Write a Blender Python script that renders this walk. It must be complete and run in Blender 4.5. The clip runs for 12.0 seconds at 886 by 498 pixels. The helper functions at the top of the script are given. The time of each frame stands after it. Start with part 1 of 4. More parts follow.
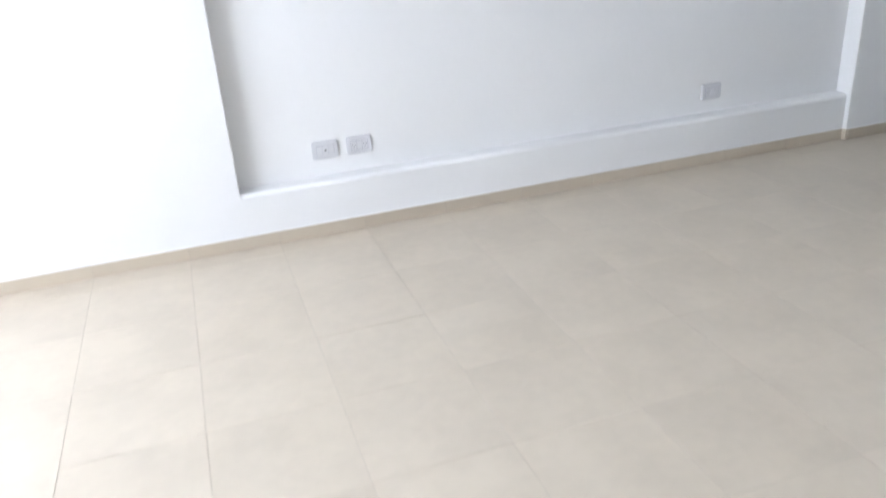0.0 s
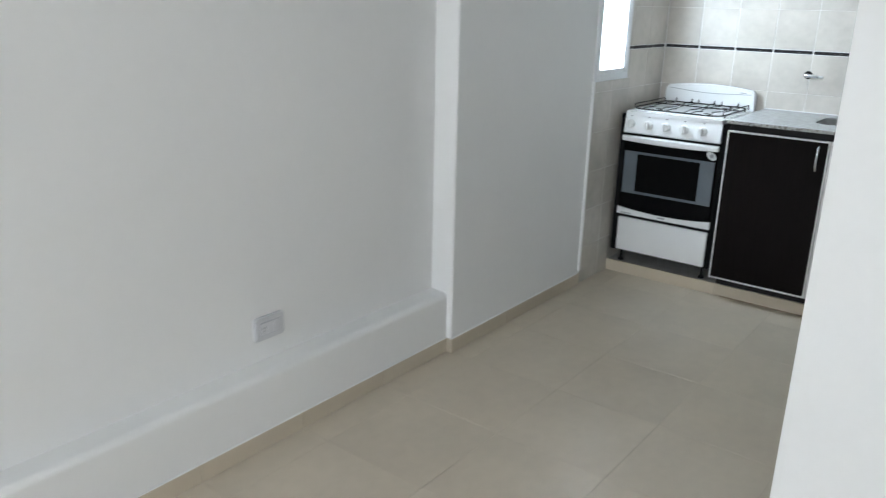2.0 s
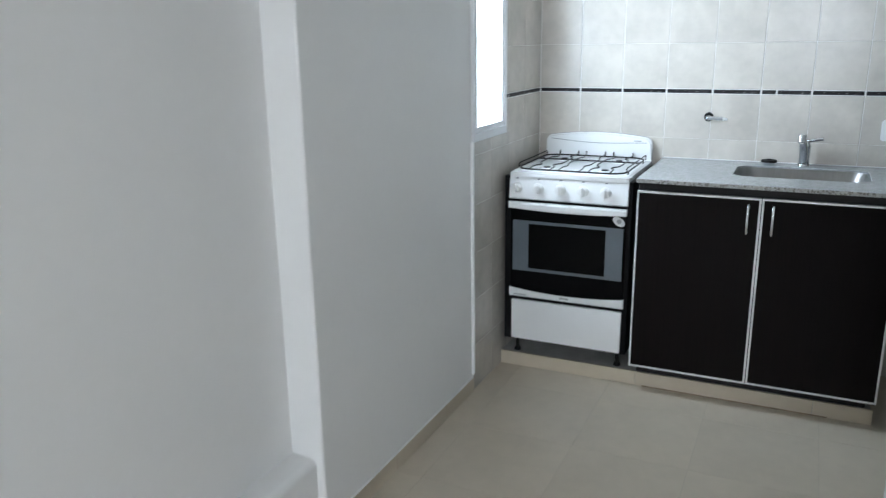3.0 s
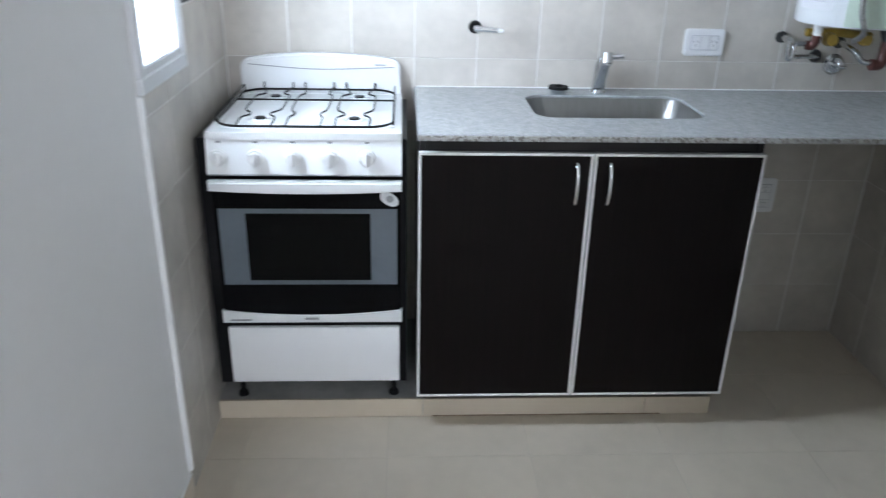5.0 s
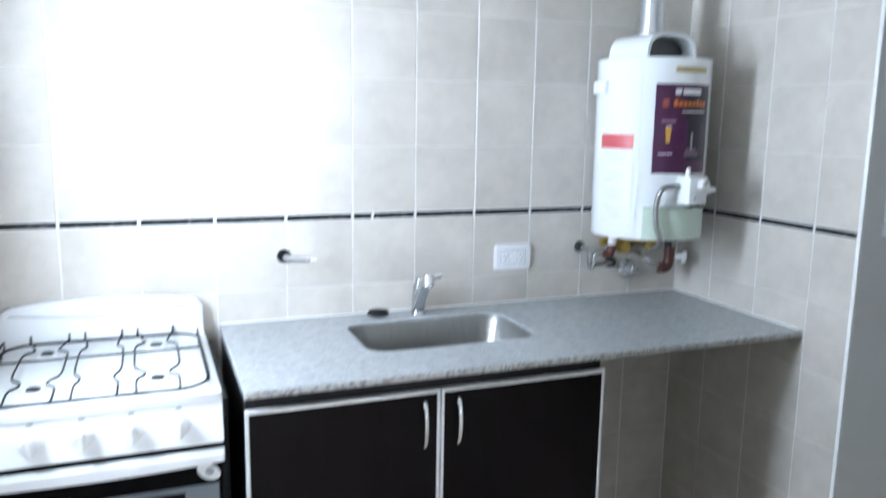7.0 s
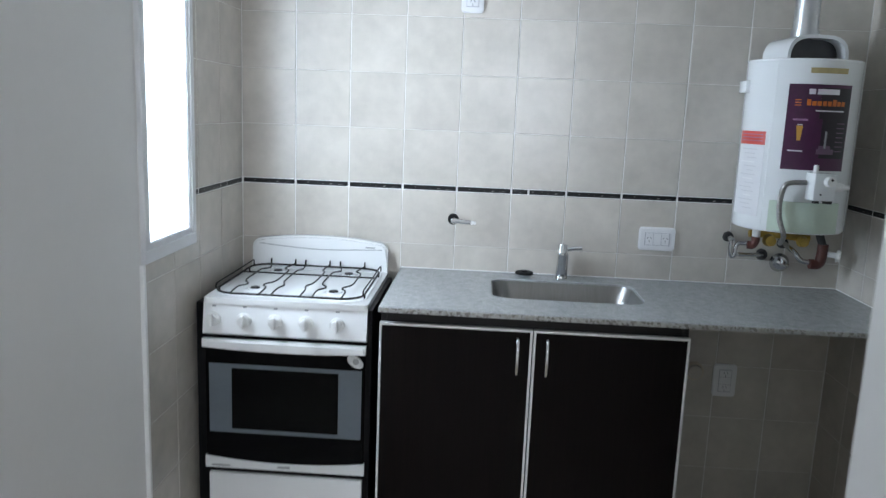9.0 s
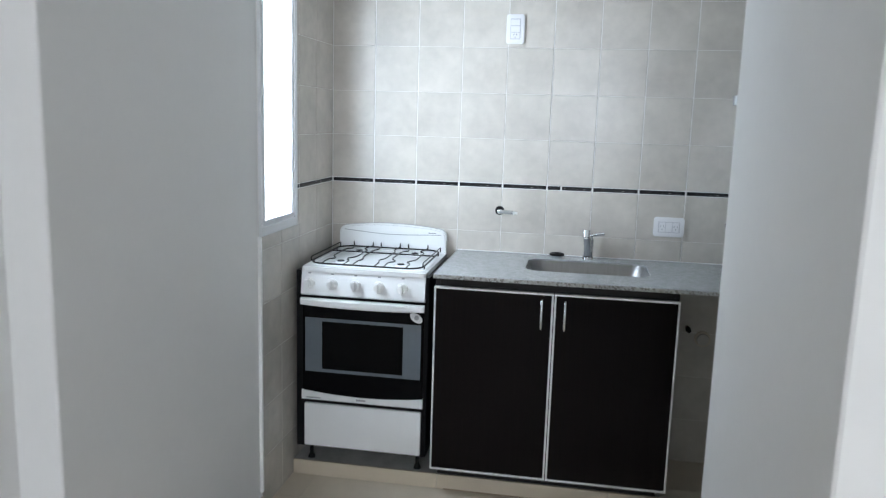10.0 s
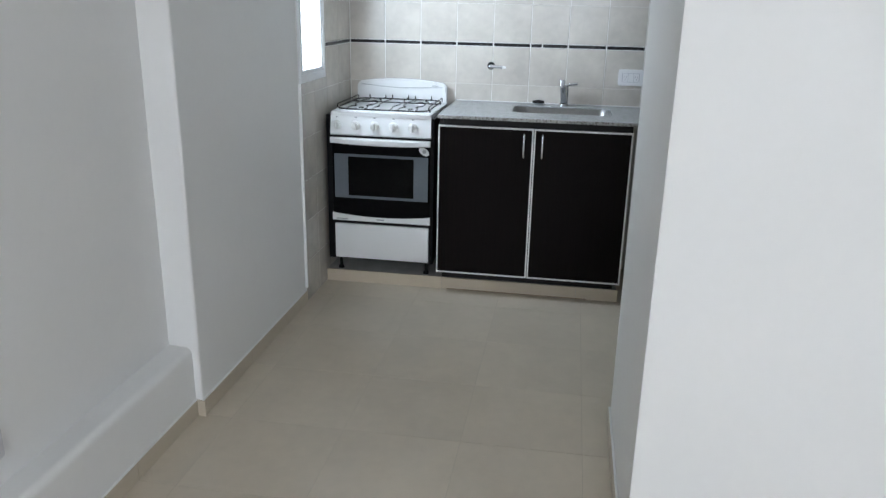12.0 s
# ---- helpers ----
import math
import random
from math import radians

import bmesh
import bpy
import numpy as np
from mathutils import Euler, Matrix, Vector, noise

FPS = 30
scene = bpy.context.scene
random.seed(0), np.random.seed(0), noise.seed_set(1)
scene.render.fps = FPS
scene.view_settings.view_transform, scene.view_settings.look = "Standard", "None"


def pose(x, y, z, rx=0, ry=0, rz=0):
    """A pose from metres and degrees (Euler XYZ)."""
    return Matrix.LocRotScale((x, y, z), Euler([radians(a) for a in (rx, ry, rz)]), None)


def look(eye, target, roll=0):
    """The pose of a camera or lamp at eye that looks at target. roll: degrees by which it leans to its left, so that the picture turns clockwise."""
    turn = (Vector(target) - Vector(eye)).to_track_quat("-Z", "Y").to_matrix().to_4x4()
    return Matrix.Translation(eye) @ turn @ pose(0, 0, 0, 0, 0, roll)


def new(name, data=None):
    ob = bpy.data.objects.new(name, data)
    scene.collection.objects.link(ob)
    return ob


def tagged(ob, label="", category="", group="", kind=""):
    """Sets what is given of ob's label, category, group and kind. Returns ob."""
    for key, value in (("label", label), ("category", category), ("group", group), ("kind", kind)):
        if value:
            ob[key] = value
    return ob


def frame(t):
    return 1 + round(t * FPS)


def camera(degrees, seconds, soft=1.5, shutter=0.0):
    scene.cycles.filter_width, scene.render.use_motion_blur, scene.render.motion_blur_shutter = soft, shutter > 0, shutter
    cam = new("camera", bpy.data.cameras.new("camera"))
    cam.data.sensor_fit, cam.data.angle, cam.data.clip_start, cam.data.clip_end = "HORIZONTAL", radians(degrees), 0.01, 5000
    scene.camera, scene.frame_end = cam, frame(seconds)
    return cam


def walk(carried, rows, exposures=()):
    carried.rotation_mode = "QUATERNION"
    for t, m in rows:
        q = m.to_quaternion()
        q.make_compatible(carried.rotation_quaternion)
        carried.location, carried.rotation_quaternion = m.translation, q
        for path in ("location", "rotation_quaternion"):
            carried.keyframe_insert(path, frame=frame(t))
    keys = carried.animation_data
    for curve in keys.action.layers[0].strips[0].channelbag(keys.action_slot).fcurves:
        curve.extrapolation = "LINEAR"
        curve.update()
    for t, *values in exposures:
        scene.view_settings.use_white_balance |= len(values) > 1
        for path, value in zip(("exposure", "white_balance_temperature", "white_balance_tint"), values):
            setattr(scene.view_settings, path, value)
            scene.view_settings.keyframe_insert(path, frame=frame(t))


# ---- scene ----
cam = camera(60.2, 12.0, soft=1.2, shutter=0.4)
PATH = [
    (0, (-0.125, -0.350, 1.402), (0.416, 1.393, 0.584), -4.1),
    (0.5, (0.045, -0.016, 1.498), (0.707, 1.726, 0.770), -3.3),
    (1, (0.251, 0.474, 1.449), (1.367, 1.996, 0.786), 1.6),
    (1.5, (0.638, 0.887, 1.403), (2.011, 2.231, 0.847), -1.7),
    (2, (1.048, 1.241, 1.431), (2.552, 2.406, 0.814), 1.3),
    (2.5, (1.403, 1.586, 1.450), (3.062, 2.540, 0.868), 0.6),
    (3, (1.775, 1.844, 1.457), (3.517, 2.674, 0.929), -0.9),
    (3.2, (1.919, 1.940, 1.482), (3.697, 2.652, 0.904), -0.4),
    (4.8, (2.822, 2.416, 1.441), (4.671, 2.449, 0.681), 1.1),
    (5, (2.903, 2.467, 1.432), (4.732, 2.366, 0.630), 1.3),
    (5.5, (3.089, 2.592, 1.434), (4.861, 2.104, 0.646), 0.7),
    (6, (3.179, 2.618, 1.444), (4.908, 2.032, 0.627), 0.6),
    (6.5, (3.205, 2.616, 1.461), (4.986, 1.975, 0.815), 0.8),
    (7, (3.173, 2.610, 1.508), (5.011, 1.893, 1.175), 0.9),
    (7.2, (3.193, 2.621, 1.524), (5.033, 1.867, 1.307), 1.8),
    (8.8, (2.719, 2.162, 1.499), (4.691, 2.275, 1.186), 1.4),
    (9, (2.609, 2.133, 1.501), (4.574, 2.235, 1.143), 2.3),
    (9.5, (2.326, 1.987, 1.498), (4.261, 2.361, 1.161), 2.0),
    (10, (1.962, 1.913, 1.500), (3.906, 2.245, 1.169), 1.7),
    (10.5, (1.581, 1.922, 1.496), (3.522, 2.247, 1.138), 0.2),
    (11, (1.330, 1.844, 1.498), (3.261, 2.205, 1.119), 1.4),
    (11.5, (1.157, 1.814, 1.465), (3.061, 2.139, 0.945), 1.3),
    (12, (1.165, 1.812, 1.440), (3.043, 2.112, 0.821), 1.2),
]

EXPOSURES = [(0.0, 0.42, 5980, 16), (0.5, 0.17, 6400, 9), (1.0, 0.06, 6500, 8), (1.5, 0.06, 6400, 10), (2.0, 0.05, 6320, 11), (3.0, 0.03, 6150, 11), (5.0, 0.25, 6090, 15), (6.0, 0.58, 6070, 15), (6.5, 0.70, 6040, 14),
             (7.2, 0.57, 6010, 14.5), (9.0, -0.22, 6230, 13.5), (10.5, -0.03, 6250, 13), (12.0, -0.10, 6260, 13)]
walk(cam, [(t, look(eye, target, roll)) for t, eye, target, roll in PATH], EXPOSURES)

# ---- plan, in metres ----
BACK = 5.39       # tiled wall behind the worktop
LEFT = 3.03       # tiled face beside the cooker
PANEL = 3.0335    # plaster panel between the niche and the tiles
LEDGE = 3.0595    # front of the low ledge under the niche
NICHE = 3.1435    # back of the shallow niche
RIGHT = 0.846     # tiled wall at the end of the worktop
CEIL = 2.6
WEST = -3.1
SOUTH = -2.0
# assumed passage end, set far back so less light bounces under the worktop
COR_END = -2.6
BORDER = 1.219
COUNTER = 0.9185
PLINTH = 0.063

# ---- world and lights ----
SUN_EL, SUN_B = 11.2, 1.517
sun_way = Vector((1.0, SUN_B, -math.hypot(1.0, SUN_B) * math.tan(radians(SUN_EL)))).normalized()
world = bpy.data.worlds.new("world")
scene.world = world
world.use_nodes = True
wn = world.node_tree
sky = wn.nodes.new("ShaderNodeTexSky")
sky.sky_type = "NISHITA"
sky.sun_disc = False
sky.sun_elevation = radians(SUN_EL)
sky.sun_rotation = math.atan2(-sun_way.x, -sun_way.y)
wn.nodes["Background"].inputs[1].default_value = 0.12
wn.links.new(sky.outputs[0], wn.nodes["Background"].inputs[0])

sun = new("sun", bpy.data.lights.new("sun", "SUN"))
sun.data.energy, sun.data.angle, sun.data.color = 3.0, radians(0.5), (1.0, 0.95, 0.88)
sun.matrix_world = look((0, 0, 0), sun_way)


def window_light(name, m, sx, sy, power, colour):
    d = bpy.data.lights.new(name, "AREA")
    d.shape, d.size, d.size_y, d.energy, d.color = "RECTANGLE", sx, sy, power, colour
    ob = new(name, d)
    ob.matrix_world = m
    return ob


# daylight in the opening of the room's large window and of the kitchen's narrow window
window_light("room_daylight", look((WEST - 0.22, 0.9, 1.73), (2, 0.9, 1.4)), 2.5, 1.35, 99, (0.86, 0.94, 1.0))
window_light("kitchen_daylight", look((4.735, LEFT + 0.105, 1.6), (5.335, LEFT + 0.105 - 0.8, 1.58)), 0.31, 1.06, 26, (0.75, 0.895, 1.0))


# ---- materials ----
def material(name, colour, rough=0.5, metal=0.0, **more):
    """A principled material with two scales of variation. more: vary, scale, fine, bump, spread, coat, spec, random."""
    m = bpy.data.materials.new(name)
    m.use_nodes = True
    n, li = m.node_tree.nodes, m.node_tree.links
    b = n["Principled BSDF"]
    b.inputs["Metallic"].default_value = metal
    b.inputs["Roughness"].default_value = rough
    b.inputs["Coat Weight"].default_value = more.get("coat", 0.0)
    b.inputs["Specular IOR Level"].default_value = more.get("spec", 0.5)
    vary, scale, fine = more.get("vary", 0.06), more.get("scale", 3.0), more.get("fine", 60.0)
    stretch = more.get("stretch", (1, 1, 1))
    co = n.new("ShaderNodeTexCoord")
    mp = n.new("ShaderNodeMapping")
    mp.inputs["Scale"].default_value = stretch
    li.new(co.outputs["Object"], mp.inputs["Vector"])
    src = mp.outputs["Vector"]
    if more.get("random"):
        inf = n.new("ShaderNodeObjectInfo")
        mul = n.new("ShaderNodeMath")
        mul.operation = "MULTIPLY"
        mul.inputs[1].default_value = 40.0
        li.new(inf.outputs["Random"], mul.inputs[0])
        add = n.new("ShaderNodeVectorMath")
        add.operation = "ADD"
        li.new(src, add.inputs[0])
        li.new(mul.outputs[0], add.inputs[1])
        src = add.outputs[0]
    big, small = n.new("ShaderNodeTexNoise"), n.new("ShaderNodeTexNoise")
    for tex, s, det in ((big, scale, 5.0), (small, fine, 3.0)):
        tex.inputs["Scale"].default_value = s
        tex.inputs["Detail"].default_value = det
        li.new(src, tex.inputs["Vector"])
    ramp = n.new("ShaderNodeValToRGB")
    second = more.get("second") or tuple(c * (1 - 2.2 * vary) for c in colour)
    ramp.color_ramp.elements[0].position, ramp.color_ramp.elements[1].position = more.get("spread", (0.35, 0.65))
    ramp.color_ramp.elements[0].color = (*second, 1)
    ramp.color_ramp.elements[1].color = (*colour, 1)
    mix = n.new("ShaderNodeMix")
    mix.data_type = "FLOAT"
    mix.inputs[0].default_value = more.get("finemix", 0.25)
    li.new(big.outputs[0], mix.inputs[2])
    li.new(small.outputs[0], mix.inputs[3])
    li.new(mix.outputs[0], ramp.inputs[0])
    out = ramp.outputs[0]
    if more.get("random"):
        hsv = n.new("ShaderNodeHueSaturation")
        mr = n.new("ShaderNodeMapRange")
        mr.inputs[3].default_value, mr.inputs[4].default_value = 1 - more["random"], 1 + more["random"]
        li.new(inf.outputs["Random"], mr.inputs[0])
        li.new(mr.outputs[0], hsv.inputs["Value"])
        li.new(out, hsv.inputs["Color"])
        out = hsv.outputs[0]
    li.new(out, b.inputs["Base Color"])
    rr = n.new("ShaderNodeMapRange")
    rr.inputs[3].default_value, rr.inputs[4].default_value = max(0.02, rough * 0.85), min(1, rough * 1.15)
    li.new(big.outputs[0], rr.inputs[0])
    li.new(rr.outputs[0], b.inputs["Roughness"])
    if more.get("bump", 0) > 0:
        bp = n.new("ShaderNodeBump")
        bp.inputs["Strength"].default_value = more["bump"]
        bp.inputs["Distance"].default_value = more.get("depth", 0.002)
        li.new(mix.outputs[0], bp.inputs["Height"])
        li.new(bp.outputs[0], b.inputs["Normal"])
    return m


def granite():
    m = material("granite", (0.40, 0.415, 0.43), 0.22, vary=0.12, scale=45, fine=300, finemix=0.4)
    n, li = m.node_tree.nodes, m.node_tree.links
    b = n["Principled BSDF"]
    old = b.inputs["Base Color"].links[0].from_socket
    co = n.new("ShaderNodeTexCoord")
    prev = old
    for s, pos, col, w in ((330, 0.16, (0.22, 0.22, 0.225), 0.36), (300, 0.16, (0.56, 0.57, 0.58), 0.3), (480, 0.2, (0.30, 0.29, 0.28), 0.25)):
        v = n.new("ShaderNodeTexVoronoi")
        v.inputs["Scale"].default_value = s
        li.new(co.outputs["Object"], v.inputs["Vector"])
        sep = n.new("ShaderNodeSeparateColor")
        li.new(v.outputs["Color"], sep.inputs[0])
        r = n.new("ShaderNodeValToRGB")
        r.color_ramp.elements[0].position, r.color_ramp.elements[1].position = pos, pos + 0.06
        r.color_ramp.elements[0].color, r.color_ramp.elements[1].color = (w, w, w, 1), (0, 0, 0, 1)
        li.new(sep.outputs[0], r.inputs[0])
        mx = n.new("ShaderNodeMix")
        mx.data_type = "RGBA"
        li.new(r.outputs[0], mx.inputs[0])
        li.new(prev, mx.inputs[6])
        mx.inputs[7].default_value = (*col, 1)
        prev = mx.outputs[2]
    li.new(prev, b.inputs["Base Color"])
    return m


def granite_edge():
    """The sawn, unpolished front of the granite: coarse brown and dark grains."""
    m = material("sawn_granite_edge", (0.46, 0.46, 0.45), 0.6, second=(0.30, 0.28, 0.25), scale=70, fine=260, finemix=0.5, spread=(0.40, 0.58), bump=0.5, depth=0.0015)
    n, li = m.node_tree.nodes, m.node_tree.links
    b = n["Principled BSDF"]
    old = b.inputs["Base Color"].links[0].from_socket
    co = n.new("ShaderNodeTexCoord")
    v = n.new("ShaderNodeTexVoronoi")
    v.inputs["Scale"].default_value = 150
    li.new(co.outputs["Object"], v.inputs["Vector"])
    sep = n.new("ShaderNodeSeparateColor")
    li.new(v.outputs["Color"], sep.inputs[0])
    r = n.new("ShaderNodeValToRGB")
    r.color_ramp.elements[0].position, r.color_ramp.elements[1].position = 0.24, 0.30
    r.color_ramp.elements[0].color, r.color_ramp.elements[1].color = (0.75, 0.75, 0.75, 1), (0, 0, 0, 1)
    li.new(sep.outputs[0], r.inputs[0])
    mx = n.new("ShaderNodeMix")
    mx.data_type = "RGBA"
    li.new(r.outputs[0], mx.inputs[0])
    li.new(old, mx.inputs[6])
    mx.inputs[7].default_value = (0.14, 0.125, 0.11, 1)
    li.new(mx.outputs[2], b.inputs["Base Color"])
    return m


def speckled_border():
    m = material("black_border_tile", (0.012, 0.012, 0.013), 0.32, spec=0.2, vary=0.1, scale=30, fine=200, random=0.2)
    n, li = m.node_tree.nodes, m.node_tree.links
    b = n["Principled BSDF"]
    old = b.inputs["Base Color"].links[0].from_socket
    co = n.new("ShaderNodeTexCoord")
    mp = n.new("ShaderNodeMapping")
    mp.inputs["Scale"].default_value = (0.35, 1, 1)
    li.new(co.outputs["Object"], mp.inputs[0])
    t = n.new("ShaderNodeTexNoise")
    t.inputs["Scale"].default_value, t.inputs["Detail"].default_value = 130, 4
    li.new(mp.outputs[0], t.inputs["Vector"])
    r = n.new("ShaderNodeValToRGB")
    r.color_ramp.elements[0].position, r.color_ramp.elements[1].position = 0.62, 0.7
    li.new(t.outputs[0], r.inputs[0])
    mx = n.new("ShaderNodeMix")
    mx.data_type = "RGBA"
    li.new(r.outputs[0], mx.inputs[0])
    li.new(old, mx.inputs[6])
    mx.inputs[7].default_value = (0.4, 0.39, 0.37, 1)
    li.new(mx.outputs[2], b.inputs["Base Color"])
    return m


def clear_glass():
    m = bpy.data.materials.new("window_glass")
    m.use_nodes = True
    n, li = m.node_tree.nodes, m.node_tree.links
    b = n["Principled BSDF"]
    b.inputs["Transmission Weight"].default_value = 1.0
    b.inputs["Roughness"].default_value = 0.0
    b.inputs["IOR"].default_value = 1.45
    return m


PAINT = material("white_wall_paint", (0.81, 0.805, 0.79), 0.6, vary=0.015, scale=1.7, fine=45, bump=0.06, depth=0.001)
CEILING = material("ceiling_paint", (0.82, 0.82, 0.81), 0.8, vary=0.015, scale=1.5, fine=60, bump=0.1)
WALL_TILE = material("greige_wall_tile", (0.60, 0.558, 0.50), 0.24, vary=0.085, scale=6, fine=26, finemix=0.3, random=0.02, bump=0.03)
GROUT = material("white_grout", (0.76, 0.75, 0.73), 0.85, vary=0.03, scale=8, fine=150, bump=0.2)
BORDER_TILE = speckled_border()
FLOOR_TILE = material("cream_porcelain_floor_tile", (0.60, 0.523, 0.418), 0.30, vary=0.05, scale=3.5, fine=22, finemix=0.3, random=0.008)
FLOOR_GROUT = material("tan_grout", (0.51, 0.45, 0.365), 0.85, vary=0.06, scale=8, fine=150)
SKIRT_TILE = material("cream_skirting_tile", (0.55, 0.475, 0.37), 0.3, vary=0.02, scale=5, fine=30, random=0.03)
TRIM = material("white_plastic_trim", (0.82, 0.82, 0.81), 0.35, vary=0.01)
ENAMEL = material("white_enamel", (0.80, 0.81, 0.81), 0.16, vary=0.01, scale=4, coat=0.3)
BLACK_ENAMEL = material("black_enamel", (0.008, 0.008, 0.009), 0.35, spec=0.1, vary=0.1, scale=20)
BLACK_GLASS = material("black_oven_glass", (0.004, 0.004, 0.0045), 0.15, spec=0.08, vary=0.02)
GREY_GLASS = material("grey_mirror_glass", (0.13, 0.155, 0.18), 0.12, vary=0.05, scale=5, spec=0.8)
DARK_WINDOW = material("oven_window_glass", (0.004, 0.004, 0.004), 0.18, spec=0.08, vary=0.1)
IRON = material("black_wire_enamel", (0.008, 0.008, 0.008), 0.45, spec=0.2, vary=0.1, scale=30)
KNOB = material("white_plastic", (0.78, 0.78, 0.77), 0.3, vary=0.01)
GREY_MARK = material("grey_print", (0.30, 0.31, 0.32), 0.5, vary=0.02)
SILVER = material("silver_sticker", (0.70, 0.72, 0.73), 0.3, metal=0.3, vary=0.08, scale=60)
WENGE = material("dark_wenge_laminate", (0.0088, 0.0062, 0.0058), 0.5, spec=0.06, second=(0.0058, 0.0045, 0.0043), scale=9, fine=60, stretch=(1, 14, 0.5), bump=0.05, depth=0.0006)
WENGE_BODY = material("dark_board", (0.010, 0.008, 0.008), 0.55, spec=0.25, vary=0.08, scale=6)
ALUMINIUM = material("satin_aluminium", (0.78, 0.77, 0.76), 0.35, metal=0.25, vary=0.03, scale=15, stretch=(1, 1, 6))
# one chrome twice: darkened for dark reflections, then lightened for parts with highlights
CHROME = material("chrome", (0.60, 0.61, 0.62), 0.09, metal=1.0, vary=0.02, scale=10)
LIT_CHROME = material("lit_chrome", (0.85, 0.86, 0.87), 0.14, metal=1.0, vary=0.02, scale=10)
STEEL = material("brushed_steel", (0.29, 0.285, 0.28), 0.36, metal=1.0, bump=0.02, vary=0.05, scale=18, fine=220, stretch=(1, 8, 1))
GRANITE = granite()
GRANITE_EDGE = granite_edge()
GALVANISED = material("galvanised_flue", (0.62, 0.64, 0.66), 0.3, metal=0.9, vary=0.08, scale=12)
HEATER_WHITE = material("heater_enamel", (0.80, 0.82, 0.83), 0.13, vary=0.01, coat=0.5)
PURPLE = material("purple_print", (0.075, 0.010, 0.058), 0.3, second=(0.040, 0.007, 0.034), scale=6)
NEAR_BLACK = material("black_print", (0.016, 0.009, 0.016), 0.4, vary=0.1)
ORANGE = material("orange_print", (0.60, 0.15, 0.015), 0.4, vary=0.03)
YELLOW = material("yellow_print", (0.55, 0.30, 0.04), 0.4, vary=0.03)
LILAC = material("lilac_print", (0.36, 0.20, 0.33), 0.45, vary=0.15, scale=40)
DUSKY = material("dusky_lilac_print", (0.17, 0.10, 0.16), 0.45, vary=0.15, scale=40)
WHITE_PRINT = material("pale_print", (0.70, 0.70, 0.72), 0.45, vary=0.02)
RED = material("red_label", (0.56, 0.06, 0.045), 0.4, vary=0.03)
GOLD = material("gold_badge", (0.46, 0.38, 0.19), 0.35, metal=0.4, vary=0.06, scale=50)
GREEN_FILM = material("pale_green_film", (0.56, 0.66, 0.56), 0.25, vary=0.05, scale=9)
# dark grey that paints the shade inside the heater's hood
THROAT = material("shaded_throat_grey", (0.10, 0.10, 0.11), 0.45, metal=0.5, vary=0.1, scale=20)
BROWN_PIPE = material("brown_plastic_fitting", (0.11, 0.032, 0.024), 0.45, vary=0.08, scale=30)
BRASS = material("yellow_gas_pipe", (0.36, 0.23, 0.03), 0.4, vary=0.12, scale=30)
BRAID = material("braided_steel_hose", (0.38, 0.37, 0.36), 0.4, metal=0.8, vary=0.2, scale=200)
BLACK_RUBBER = material("black_rubber", (0.010, 0.010, 0.010), 0.6, spec=0.12, vary=0.1)
SOCKET_GREY = material("greyish_socket_plastic", (0.64, 0.64, 0.65), 0.35, vary=0.01)
SOCKET_WHITE = material("socket_plastic", (0.79, 0.79, 0.80), 0.3, vary=0.01)
DARK_SLOT = material("dark_slot", (0.03, 0.03, 0.03), 0.6, vary=0.05)
SLOT_GREY = material("grey_slot", (0.30, 0.30, 0.32), 0.6, vary=0.02)
SOCKET_JOINT = material("pale_grey_joint", (0.50, 0.50, 0.53), 0.5, vary=0.02)
GLASS = clear_glass()
FRAME_WHITE = material("white_window_frame", (0.70, 0.71, 0.72), 0.4, vary=0.02)
CEMENT = material("grey_cement", (0.48, 0.47, 0.45), 0.8, vary=0.12, scale=10, bump=0.1)
ROUGH_BROWN = material("rough_brown", (0.33, 0.25, 0.17), 0.9, vary=0.2, scale=25, bump=0.3)
GROUND = material("far_ground", (0.16, 0.17, 0.13), 0.9, vary=0.2, scale=0.05)


# ---- helpers for shapes ----
def link(name, bm, mat, smooth=False):
    me = bpy.data.meshes.new(name)
    bm.normal_update()
    bm.to_mesh(me)
    bm.free()
    me.materials.append(mat)
    if smooth:
        for p in me.polygons:
            p.use_smooth = True
        me.set_sharp_from_angle(angle=radians(40))
    return new(name, me)


def part(name, bm, mat, parent, label="", smooth=False):
    ob = link(name, bm, mat, smooth)
    ob.parent = parent
    if label:
        tagged(ob, label)
    return ob


def thing(name, label, category, at=(0, 0, 0), group=""):
    ob = new(name)
    ob.empty_display_size = 0.05
    ob.location = at
    return tagged(ob, label, category, group, "")


def add_box(bm, a, b, bevel=0.0, seg=2):
    """A box between two corners, its edges rounded by bevel."""
    g = bmesh.ops.create_cube(bm, size=1.0)["verts"]
    a, b = Vector(a), Vector(b)
    for v in g:
        v.co = Vector([(a[i] + b[i]) / 2 + v.co[i] * abs(b[i] - a[i]) for i in range(3)])
    if bevel:
        es = list({e for v in g for e in v.link_edges})
        bmesh.ops.bevel(bm, geom=es, offset=bevel, segments=seg, affect="EDGES", profile=0.5)
    return bm


def box(a, b, bevel=0.0, seg=2):
    return add_box(bmesh.new(), a, b, bevel, seg)


def add_cyl(bm, p, q, r, r2=None, seg=24):
    """A cylinder or cone from p to q."""
    p, q = Vector(p), Vector(q)
    d = q - p
    m = Matrix.Translation((p + q) / 2) @ d.to_track_quat("Z", "Y").to_matrix().to_4x4()
    bmesh.ops.create_cone(bm, cap_ends=True, segments=seg, radius1=r, radius2=r if r2 is None else r2, depth=d.length, matrix=m)
    return bm


